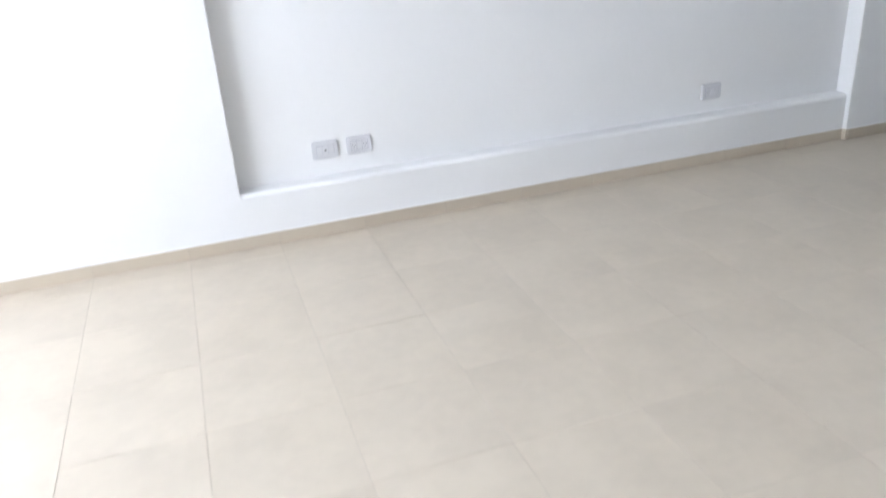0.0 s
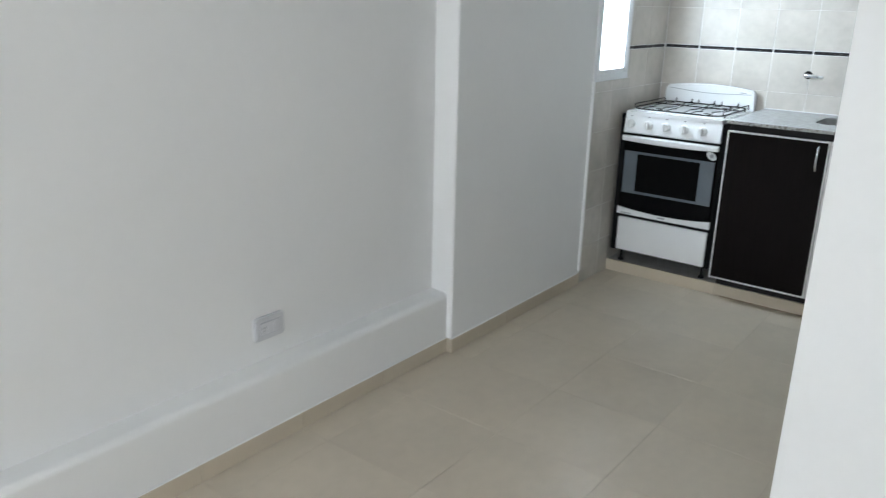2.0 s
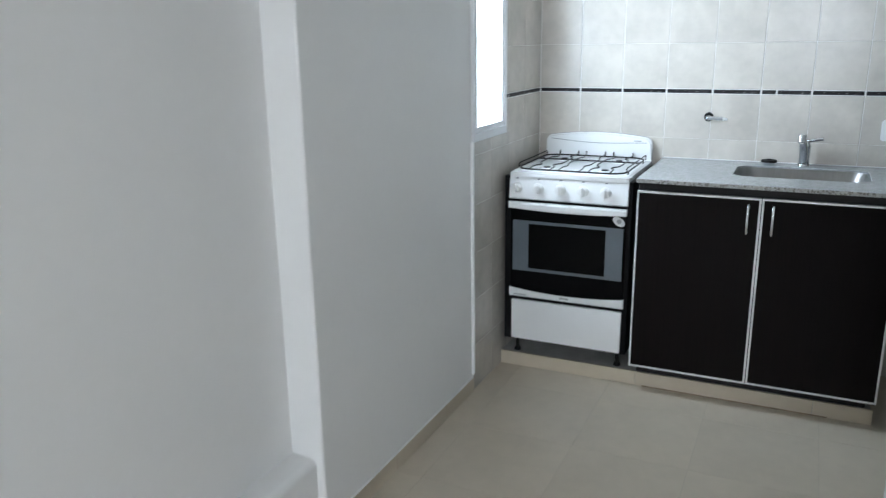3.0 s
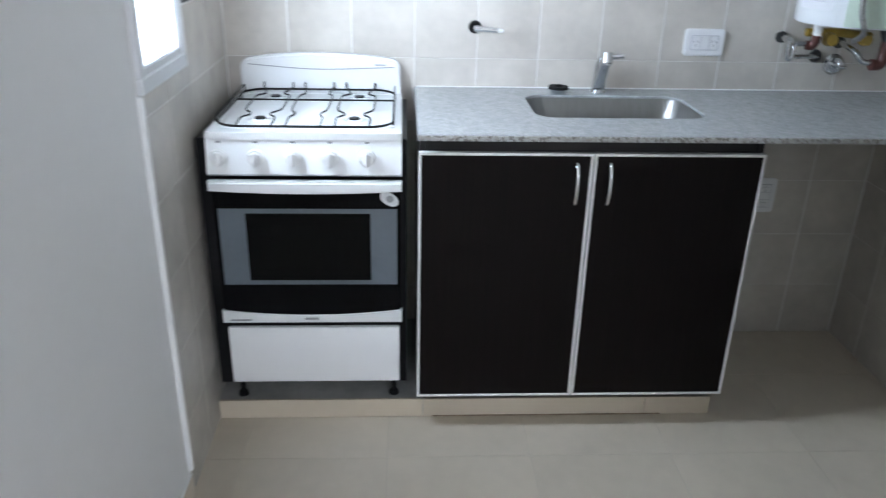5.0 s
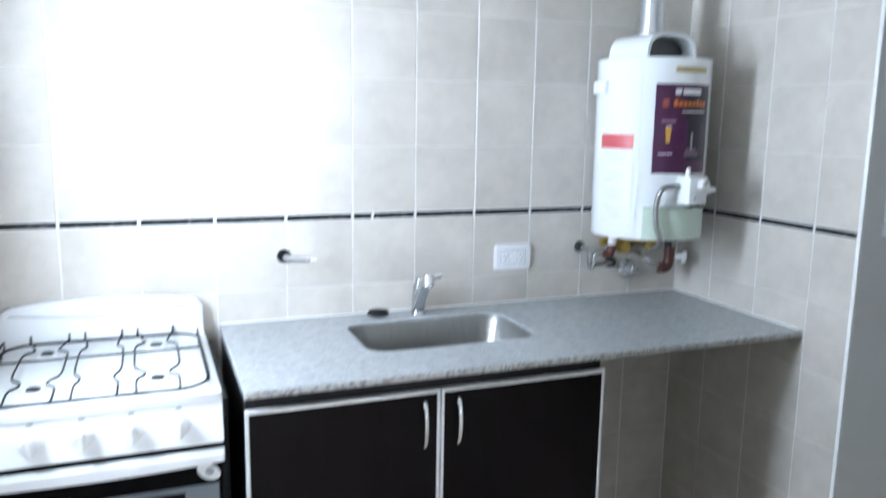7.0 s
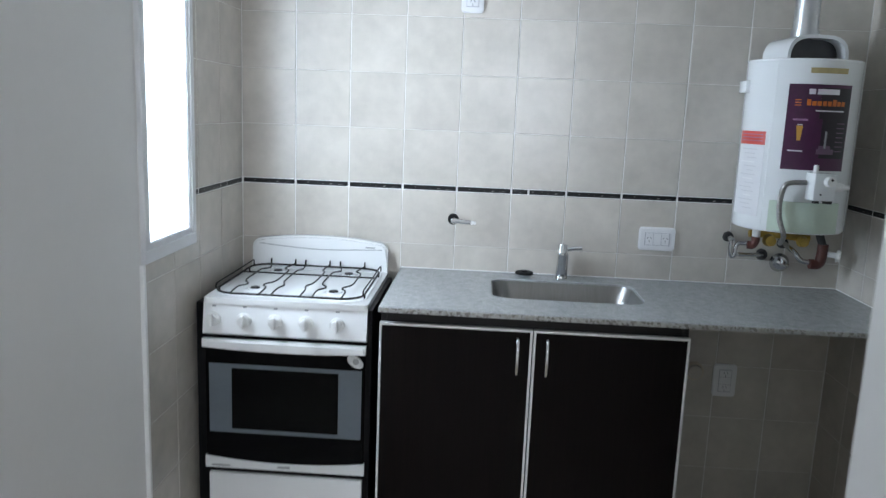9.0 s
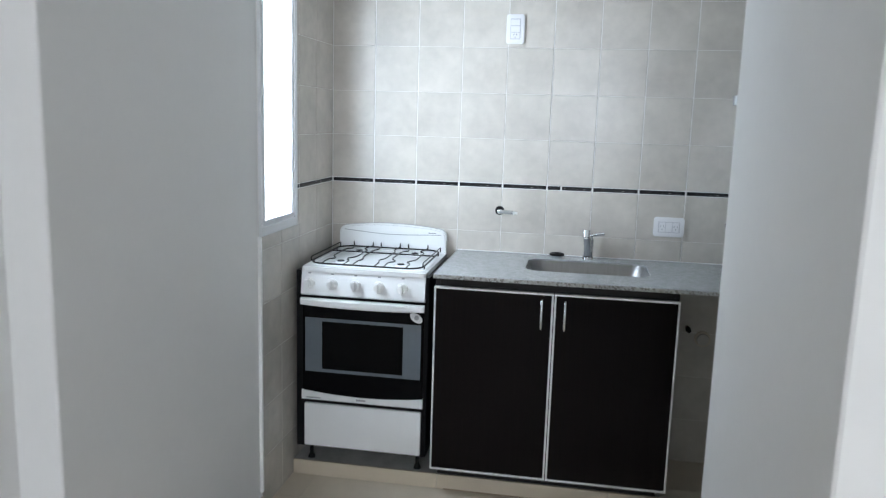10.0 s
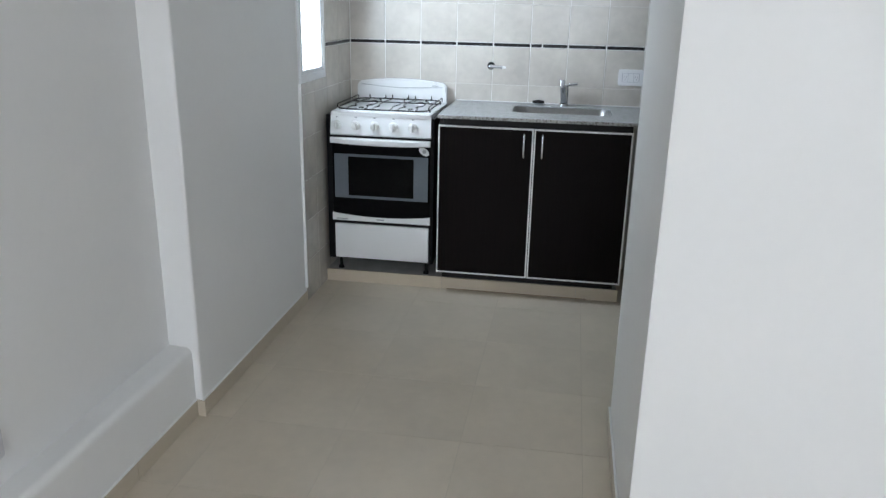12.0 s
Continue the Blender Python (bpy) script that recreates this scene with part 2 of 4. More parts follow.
def cyl(p, q, r, r2=None, seg=24):
    return add_cyl(bmesh.new(), p, q, r, r2, seg)


def add_tube(bm, pts, r, seg=10, closed=False):
    """A round rod along a line of points."""
    pts = [Vector(p) for p in pts]
    n = len(pts)
    rings = []
    up = None
    for i, p in enumerate(pts):
        a = pts[i - 1] if (i or closed) else pts[0]
        b = pts[(i + 1) % n] if (i < n - 1 or closed) else pts[-1]
        t = (b - a).normalized()
        if up is None:
            up = t.orthogonal().normalized()
        up = (up - t * up.dot(t)).normalized()
        side = t.cross(up)
        rings.append([bm.verts.new(p + r * (math.cos(k * math.tau / seg) * up + math.sin(k * math.tau / seg) * side)) for k in range(seg)])
    for i in range(n if closed else n - 1):
        A, B = rings[i], rings[(i + 1) % n]
        for k in range(seg):
            bm.faces.new((A[k], A[(k + 1) % seg], B[(k + 1) % seg], B[k]))
    if not closed:
        bm.faces.new(rings[0][::-1])
        bm.faces.new(rings[-1])
    return bm


def smooth_line(pts, per=6):
    """A rounded line through the points."""
    P = [Vector(p) for p in pts]
    P = [2 * P[0] - P[1]] + P + [2 * P[-1] - P[-2]]
    out = []
    for i in range(1, len(P) - 2):
        for k in range(per):
            t = k / per
            a, b, c, d = P[i - 1:i + 3]
            out.append(0.5 * (2 * b + (c - a) * t + (2 * a - 5 * b + 4 * c - d) * t * t + (3 * b - a - 3 * c + d) * t ** 3))
    return out + [P[-2]]


def tube(pts, r, seg=10, per=6):
    return add_tube(bmesh.new(), smooth_line(pts, per) if per else pts, r, seg)


def add_prism(bm, outline, axis, lo, hi):
    """A flat outline (pairs of numbers) pushed along an axis: 0 gives (y, z), 1 gives (x, z), 2 gives (x, y)."""
    def at(u, v, w):
        return [(w, u, v), (u, w, v), (u, v, w)][axis]
    A = [bm.verts.new(at(u, v, lo)) for u, v in outline]
    B = [bm.verts.new(at(u, v, hi)) for u, v in outline]
    bm.faces.new(A)
    bm.faces.new(B[::-1])
    for i in range(len(A)):
        j = (i + 1) % len(A)
        bm.faces.new((A[j], A[i], B[i], B[j]))
    bmesh.ops.recalc_face_normals(bm, faces=bm.faces)
    return bm


def prism(outline, axis, lo, hi):
    return add_prism(bmesh.new(), outline, axis, lo, hi)


def round_rect(u0, v0, u1, v1, r, seg=6):
    out = []
    for cu, cv, a in ((u1 - r, v1 - r, 0), (u0 + r, v1 - r, 90), (u0 + r, v0 + r, 180), (u1 - r, v0 + r, 270)):
        for k in range(seg + 1):
            t = radians(a + 90 * k / seg)
            out.append((cu + r * math.cos(t), cv + r * math.sin(t)))
    return out


# ---- setting: floor, walls, ceiling ----
def structure(name, bm, mat, label, category):
    return tagged(link(name, bm, mat), label, category, "", "structure")


floor = structure("floor", box((WEST - 0.2, COR_END - 0.2, -0.2), (BACK + 0.2, LEFT + 0.25, -0.0014)), FLOOR_GROUT,
                  "cream polished porcelain tile floor with thin tan joints", "floor")
ceiling = structure("ceiling", box((WEST - 0.2, COR_END - 0.2, CEIL), (BACK + 0.2, LEFT + 0.25, CEIL + 0.15)), CEILING,
                    "plain white painted ceiling above the rooms", "ceiling")

JOG = 3.4315      # where the niche ends and the panel begins
NX = -0.0085      # where the niche begins
TILE_X = 4.543    # where the plaster ends and the tiles begin


def long_wall():
    bm = bmesh.new()
    top = 0.268
    r = 0.006
    # upper part in plan, with the niche cut in and its corners eased
    plan = [(WEST, LEDGE), (NX - r, LEDGE), (NX - 0.002, LEDGE + 0.002), (NX, LEDGE + r), (NX, NICHE), (JOG, NICHE), (JOG, PANEL + r), (JOG + 0.002, PANEL + 0.002), (JOG + r, PANEL),
            (TILE_X, PANEL), (TILE_X, 3.28), (WEST, 3.28)]
    add_prism(bm, plan, 2, top, CEIL)
    low = [(WEST, LEDGE), (NX, LEDGE), (NX, 3.28), (WEST, 3.28)]
    add_prism(bm, low, 2, 0, top)
    ledge = [(LEDGE, 0)] + [(LEDGE + 0.024 * (1 - math.cos(a)), top - 0.004 - 0.024 * (1 - math.sin(a))) for a in [math.pi / 12 * k for k in range(7)]] + [(NICHE, top), (3.28, top - 0.001), (3.28, 0)]
    add_prism(bm, ledge, 0, NX, JOG)
    add_prism(bm, [(JOG, PANEL + r), (JOG + 0.002, PANEL + 0.002), (JOG + r, PANEL), (TILE_X, PANEL), (TILE_X, 3.28), (JOG, 3.28)], 2, 0, top)
    return bm


wall_north = structure("wall_north", long_wall(), PAINT, "white painted wall with a shallow niche above a low ledge", "wall")

WX0, WX1, WZ0, WZ1 = 4.545, 4.903, 1.065, 2.12   # kitchen window, outer frame
G = 0.0016


def kitchen_left_wall():
    bm = bmesh.new()
    y0, y1 = LEFT + G, 3.19
    add_box(bm, (TILE_X, y0, 0), (BACK + 0.2, y1, WZ0 + 0.02))
    add_box(bm, (TILE_X, y0, WZ1 - 0.02), (BACK + 0.2, y1, CEIL))
    add_box(bm, (WX1 - 0.02, y0, WZ0 + 0.02), (BACK + 0.2, y1, WZ1 - 0.02))
    add_box(bm, (TILE_X, y0, WZ0 + 0.02), (TILE_X + 0.022, y1, WZ1 - 0.02))
    return bm


wall_kitchen_left = structure("wall_kitchen_left", kitchen_left_wall(), GROUT, "greige tiled wall beside the cooker with a narrow window", "wall")
wall_kitchen_back = structure("wall_kitchen_back", box((BACK + G, RIGHT - 0.2, 0), (BACK + 0.2, LEFT + G, CEIL)), GROUT,
                              "greige square tiled wall behind the worktop with a black border strip", "wall")
EDGE_X = 4.646
wall_kitchen_right = structure("wall_kitchen_right", box((EDGE_X, RIGHT - 0.2, 0), (BACK + G, RIGHT - G, CEIL)), GROUT,
                               "greige tiled side wall at the end of the worktop", "wall")
wall_corner = structure("wall_corner", box((EDGE_X, COR_END, 0), (BACK + 0.2, RIGHT - 0.2, CEIL)), PAINT, "white painted wall turning off beside the tiles", "wall")
wall_corner_face = structure("wall_corner_face", box((EDGE_X - 0.004, COR_END, 0), (EDGE_X, RIGHT - 0.004, CEIL)), PAINT, "thin white plaster face of the corner wall", "wall")

PX0, PX1, PY = 2.882, 3.670, 1.591


def pier():
    bm = box((PX0, SOUTH - 1.4, 0), (PX1, PY, CEIL))
    es = [e for e in bm.edges if all(abs(v.co.y - PY) < 1e-4 for v in e.verts) and abs(e.verts[0].co.z - e.verts[1].co.z) > 1]
    bmesh.ops.bevel(bm, geom=es, offset=0.003, segments=2, affect="EDGES")
    return bm


wall_pier = structure("wall_pier", pier(), PAINT, "white painted wall block at the kitchen entrance", "wall")
wall_south = structure("wall_south", box((WEST - 0.2, SOUTH - 0.2, 0), (PX0, SOUTH, CEIL)), PAINT, "plain white painted wall of the room", "wall")
# unseen wall, added to close the passage
wall_passage = structure("wall_passage", box((PX1, COR_END - 0.2, 0), (BACK + 0.2, COR_END, CEIL)), PAINT, "unseen plain white wall added to close the passage", "wall")

# window wall of the room
BY0, BY1, BZ0, BZ1 = -0.4, 2.2, 1.0, 2.45


def west_wall():
    bm = bmesh.new()
    x0, x1 = WEST - 0.2, WEST
    add_box(bm, (x0, SOUTH, 0), (x1, 3.28, BZ0))
    add_box(bm, (x0, SOUTH, BZ1), (x1, 3.28, CEIL))
    add_box(bm, (x0, SOUTH, BZ0), (x1, BY0, BZ1))
    add_box(bm, (x0, BY1, BZ0), (x1, 3.28, BZ1))
    return bm


wall_west = structure("wall_west", west_wall(), PAINT, "white painted wall with a wide window", "wall")
window_room = tagged(thing("window_1", "wide white framed window with clear panes", "window", (WEST - 0.1, 0.9, BZ0)), kind="structure")


def local(bm, ob):
    bm.transform(Matrix.Translation(-Vector(ob.location)))
    return bm


fx0, fx1 = WEST - 0.13, WEST - 0.07
part("window_frame", local(add_box(add_box(add_box(add_box(bmesh.new(), (fx0, BY0, BZ0), (fx1, BY1, BZ0 + 0.05)), (fx0, BY0, BZ1 - 0.05), (fx1, BY1, BZ1)),
     (fx0, BY0, BZ0 + 0.05), (fx1, BY0 + 0.05, BZ1 - 0.05)), (fx0, BY1 - 0.05, BZ0 + 0.05), (fx1, BY1, BZ1 - 0.05)), window_room), FRAME_WHITE, window_room)
pane = part("pane", local(box((WEST - 0.103, BY0 + 0.05, BZ0 + 0.05), (WEST - 0.097, BY1 - 0.05, BZ1 - 0.05)), window_room), GLASS, window_room)
pane.visible_shadow = False

# the far ground below the windows
structure("ground", box((-400, -400, -9.0), (400, 400, -8.8)), GROUND, "distant ground far below the windows", "ground")

# kitchen window
window_kitchen = tagged(thing("window_2", "narrow white framed frosted window beside the cooker", "window", (WX0, LEFT, WZ0)), kind="structure")
fy0, fy1 = LEFT - 0.012, LEFT + 0.03
fw = 0.027
for nm, a, b in (("window_sill", (WX0, fy0, WZ0), (WX1, fy1, WZ0 + fw + 0.008)), ("window_head", (WX0, fy0, WZ1 - fw), (WX1, fy1, WZ1)),
                 ("window_jamb", (WX0, fy0, WZ0 + fw + 0.008), (WX0 + fw, fy1, WZ1 - fw)), ("window_jamb", (WX1 - fw, fy0, WZ0 + fw + 0.008), (WX1, fy1, WZ1 - fw))):
    part(nm, local(box(a, b, 0.003), window_kitchen), FRAME_WHITE, window_kitchen)
sash = part("sash", local(add_box(add_box(add_box(add_box(bmesh.new(), (WX0 + fw, LEFT - 0.007, WZ0 + fw + 0.008), (WX0 + fw + 0.012, LEFT + 0.022, WZ1 - fw)),
            (WX1 - fw - 0.012, LEFT - 0.007, WZ0 + fw + 0.008), (WX1 - fw, LEFT + 0.022, WZ1 - fw)), (WX0 + fw + 0.012, LEFT - 0.007, WZ0 + fw + 0.008), (WX1 - fw - 0.012, LEFT + 0.022, WZ0 + fw + 0.024)),
            (WX0 + fw + 0.012, LEFT - 0.007, WZ1 - fw - 0.012), (WX1 - fw - 0.012, LEFT + 0.022, WZ1 - fw)), window_kitchen), FRAME_WHITE, window_kitchen)
pane = part("pane", local(box((WX0 + fw + 0.012, LEFT - 0.001, WZ0 + fw + 0.024), (WX1 - fw - 0.012, LEFT + 0.003, WZ1 - fw - 0.012)), window_kitchen), GLASS, window_kitchen)
pane.visible_shadow = False

gx0, gx1, gz0, gz1 = WX0 + fw + 0.0122, WX1 - fw - 0.0122, WZ0 + fw + 0.0242, WZ1 - fw - 0.0122
gasket = bmesh.new()
for a, b in (((gx0, LEFT - 0.0045, gz0), (gx1, LEFT - 0.0012, gz0 + 0.003)), ((gx0, LEFT - 0.0045, gz1 - 0.003), (gx1, LEFT - 0.0012, gz1)),
             ((gx0, LEFT - 0.0045, gz0 + 0.003), (gx0 + 0.003, LEFT - 0.0012, gz1 - 0.003)), ((gx1 - 0.003, LEFT - 0.0045, gz0 + 0.003), (gx1, LEFT - 0.0012, gz1 - 0.003))):
    add_box(gasket, a, b)
part("gasket", local(gasket, window_kitchen), SLOT_GREY, window_kitchen, "thin grey glazing gasket")

# white edge profiles where the tiles stop
structure("trim", box((TILE_X - 0.006, LEFT - 0.009, 0.078), (TILE_X + 0.006, PANEL + 0.004, WZ0), 0.002), TRIM, "white plastic edge strip beside the tiles", "trim")
structure("trim", box((EDGE_X - 0.008, RIGHT - 0.006, 0.0), (EDGE_X + 0.004, RIGHT + 0.006, CEIL), 0.002), TRIM, "white plastic edge strip at the tiled corner", "trim")

# masonry plinth under the cooker and the cupboard
PLX = 4.873
plinth = structure("plinth", box((PLX + 0.008, 1.514, 0), (BACK, LEFT, PLINTH - 0.004), 0.0), CEMENT, "low cream tiled masonry plinth under cooker and cupboard", "plinth")

# ---- cooker ----
SY0, SY1, SX = 2.474, 2.986, 4.862


def cooker():
    o = thing("cooker", "white four burner gas cooker with black oven front", "cooker", (5.11, 2.73, PLINTH))
    put = lambda name, bm, mat, label="", parent=None, smooth=False: part(name, local(bm, o), mat, parent or o, label, smooth)
    # left side made wider: its black stands for shade in the wall gap
    put("body", box((SX + 0.012, SY0 - 0.014, 0.129), (5.36, SY1 + 0.028, 0.884), 0.003), BLACK_ENAMEL, "black enamelled sides, widened to stand for the shade at the wall")
    # cooktop: raised rim around a shallow tray
    top = bmesh.new()
    add_prism(top, round_rect(SX - 0.002, SY0, 5.37, SY1, 0.012, 3), 2, 0.885, 0.903)
    rim = round_rect(SX + 0.045, SY0 + 0.018, 5.335, SY1 - 0.018, 0.04, 5)
    put("cooktop", top, ENAMEL, "white enamel cooktop", smooth=True)
    put("cooktop_rim", add_tube(bmesh.new(), [(x, y, 0.902) for x, y in rim], 0.0035, 6, True), ENAMEL, smooth=True)
    # control panel, leaning back towards its top
    put("control_panel", prism([(SX - 0.012, 0.793), (SX - 0.002, 0.786), (SX + 0.04, 0.786), (SX + 0.04, 0.9), (SX + 0.012, 0.9), (SX + 0.004, 0.895)], 1, SY0, SY1), ENAMEL, smooth=False)
    for k in range(5):
        y = 2.953 - 0.0968 * k
        kx = SX - 0.006
        kn = put("knob", add_cyl(add_cyl(bmesh.new(), (kx, y, 0.838), (kx - 0.010, y, 0.837), 0.024, 0.022, 28), (kx - 0.010, y, 0.837), (kx - 0.016, y, 0.8365), 0.019, 0.016, 28), KNOB, "white round plastic knob", smooth=True)
        put("grip", box((kx - 0.028, y - 0.0055, 0.818), (kx - 0.012, y + 0.0055, 0.857), 0.004), KNOB, "", kn)
        put("mark", box((SX + 0.0005, y - 0.006, 0.8745), (SX + 0.004, y + 0.006, 0.8795)), GREY_MARK, "small grey printed mark")
    # oven door
    dx = SX
    door = put("oven_door", box((dx, SY0 + 0.004, 0.345), (dx + 0.03, SY1 - 0.004, 0.778), 0.002), BLACK_GLASS, "black glass oven door")
    put("glass_panel", box((dx - 0.002, 2.487, 0.464), (dx, 2.971, 0.692)), GREY_GLASS, "grey mirrored glass panel", door)
    put("oven_window", box((dx - 0.0035, 2.560, 0.478), (dx - 0.002, 2.8985, 0.679)), DARK_WINDOW, "dark oven window", door)
    n = 16
    ys = [SY0 + (SY1 - SY0) * i / n for i in range(n + 1)]
    hl = [(y, 0.776) for y in ys] + [(y, 0.741 + 0.008 * (2 * (y - SY0) / (SY1 - SY0) - 1) ** 2) for y in ys[::-1]]
    hb = prism(hl, 0, dx - 0.026, dx - 0.002)
    bmesh.ops.bevel(hb, geom=[e for e in hb.edges if all(v.co.x < dx - 0.02 for v in e.verts)], offset=0.006, segments=3, affect="EDGES")
    put("door_handle", hb, ENAMEL, "white curved handle bar", door, True)
    bl = [(y, 0.343) for y in ys] + [(y, 0.366 + 0.017 * (2 * (y - SY0) / (SY1 - SY0) - 1) ** 2) for y in ys[::-1]]
    put("door_band", prism(bl, 0, dx - 0.004, dx + 0.01), ENAMEL, "white band with a curved upper edge", door)
    put("badge", box((dx - 0.0055, 2.712, 0.352), (dx - 0.004, 2.752, 0.359)), GREY_MARK, "small grey maker's badge", door)
    put("print", box((dx - 0.0055, 2.905, 0.349), (dx - 0.004, 2.965, 0.354)), GREY_MARK, "thin grey printed line", door)
    st = cyl((dx - 0.003, 2.508, 0.721), (dx, 2.508, 0.721), 0.022, None, 28)
    for v in st.verts:
        v.co.y = 2.508 + (v.co.y - 2.508) * 1.15
        v.co.z = 0.721 + (v.co.z - 0.721) * 0.85 - (v.co.y - 2.508) * -0.35
    seal = put("round_sticker", st, SILVER, "silver round energy sticker", door)
    put("print", cyl((dx - 0.004, 2.506, 0.722), (dx - 0.003, 2.506, 0.722), 0.010, None, 16), GREY_MARK, "", seal)
    # drawer
    dr = box((dx, SY0 + 0.007, 0.137), (dx + 0.03, SY1 - 0.009, 0.324), 0.005, 3)
    put("drawer", dr, ENAMEL, "white enamel bottom drawer", None, True)
    for x in (SX + 0.05, 5.30):
        for y in (SY0 + 0.025, SY1 - 0.025):
            put("foot", add_cyl(add_cyl(bmesh.new(), (x, y, PLINTH), (x, y, PLINTH + 0.012), 0.016, 0.013, 14), (x, y, PLINTH + 0.012), (x, y, 0.14), 0.008, None, 10), BLACK_RUBBER, "black adjustable foot")
    # splash back with a bowed top edge
    m = 18
    out = [(SY0 + 0.004, 0.900)]
    rad, half, mid = 0.03, (SY1 - SY0) / 2 - 0.004, (SY0 + SY1) / 2
    crown = lambda y: 1.006 + 0.021 * (1 - ((y - mid) / half) ** 2)
    for k in range(7):
        t = math.pi / 2 * k / 6
        y = mid - half + rad * (1 - math.cos(t))
        out.append((y, crown(y) - rad * (1 - math.sin(t))))
    for i in range(1, m):
        y = mid + (half - rad) * (2 * i / m - 1)
        out.append((y, crown(y)))
    for k in range(7):
        t = math.pi / 2 * (6 - k) / 6
        y = mid + half - rad * (1 - math.cos(t))
        out.append((y, crown(y) - rad * (1 - math.sin(t))))
    out.append((SY1 - 0.004, 0.900))
    sb = prism(out, 0, 5.348, 5.38)
    bmesh.ops.bevel(sb, geom=[e for e in sb.edges if all(v.co.x < 5.35 for v in e.verts) and all(v.co.z > 0.91 for v in e.verts)], offset=0.008, segments=3, affect="EDGES")
    splash = put("splash_back", sb, ENAMEL, "white enamel splash back with bowed top", None, True)
    put("pressed_line", add_tube(bmesh.new(), smooth_line([(5.347, 2.955, 0.992), (5.347, 2.75, 0.978), (5.347, 2.55, 0.984), (5.347, 2.5, 0.986)], 8), 0.0016, 6), GREY_MARK, "", splash, True)
    put("badge", box((5.3455, 2.525, 0.991), (5.3475, 2.56, 0.995)), GREY_MARK, "small grey maker's badge", splash)
    # burners
    for x in (4.99, 5.265):
        for y in (2.862, 2.605):
            b = put("burner", add_cyl(add_cyl(bmesh.new(), (x, y, 0.902), (x, y, 0.9045), 0.042, 0.036, 28), (x, y, 0.9045), (x, y, 0.909), 0.026, 0.024, 28), ENAMEL, "white enamel burner dish", None, True)
            put("burner_cap", cyl((x, y, 0.909), (x, y, 0.913), 0.0155, 0.014, 24), IRON, "black burner cap", b, True)
    # wire grate: one outer ring, one long cross rod and shaped fingers
    gz = 0.917
    gx0, gx1, gy0, gy1 = 4.872, 5.335, 2.497, 2.965
    ring = [(x, y, gz) for x, y in round_rect(gx0, gy0, gx1, gy1, 0.07, 7)]
    grate = put("grate", add_tube(bmesh.new(), ring, 0.0034, 8, True), IRON, "black wire grate", None, True)
    put("rod", tube([(5.185, gy0, gz), (5.185, gy1, gz)], 0.0029, 8, 0), IRON, "", grate, True)
    for cy in (2.862, 2.734, 2.605):
        for s in (-1, 1):
            y = cy + s * 0.045
            w = 0.016 if cy != 2.734 else 0.008
            put("rod", tube([(gx0 + 0.001, y, gz), (4.955, y, gz + 0.003), (4.985, y - s * w, gz + 0.003), (5.01, y - s * w, gz + 0.003), (5.05, y + s * 0.004, gz + 0.003), (5.145, y + s * 0.006, gz + 0.003),
                             (5.225, y + s * 0.004, gz + 0.003), (5.255, y - s * w, gz + 0.003), (5.275, y - s * w, gz + 0.003), (gx1 - 0.010, y - s * 0.004, gz + 0.004), (gx1 + 0.001, y, gz + 0.008), (gx1 + 0.006, y, gz + 0.020), (gx1 + 0.006, y, gz + 0.001)], 0.0026, 8, 4), IRON, "", grate, True)
    for y in (gy0, gy1):
        put("rod", tube([(gx0 + 0.045, y, gz), (gx0 + 0.045, y, gz + 0.015), (gx0 + 0.055, y, gz + 0.018), (5.1, y, gz + 0.017), (gx1 - 0.03, y, gz + 0.018), (gx1 - 0.02, y, gz + 0.016), (gx1 - 0.02, y, gz - 0.004)], 0.0024, 8, 0), IRON, "raised side wire", grate, True)
        for x in (gx0 + 0.075, gx1 - 0.075):
            put("leg", cyl((x, y, 0.903), (x, y, gz), 0.003, None, 8), IRON, "", grate)
    return o


cooker()

# ---- cupboard ----
CY0, CY1, CX = 1.506, 2.430, 4.815


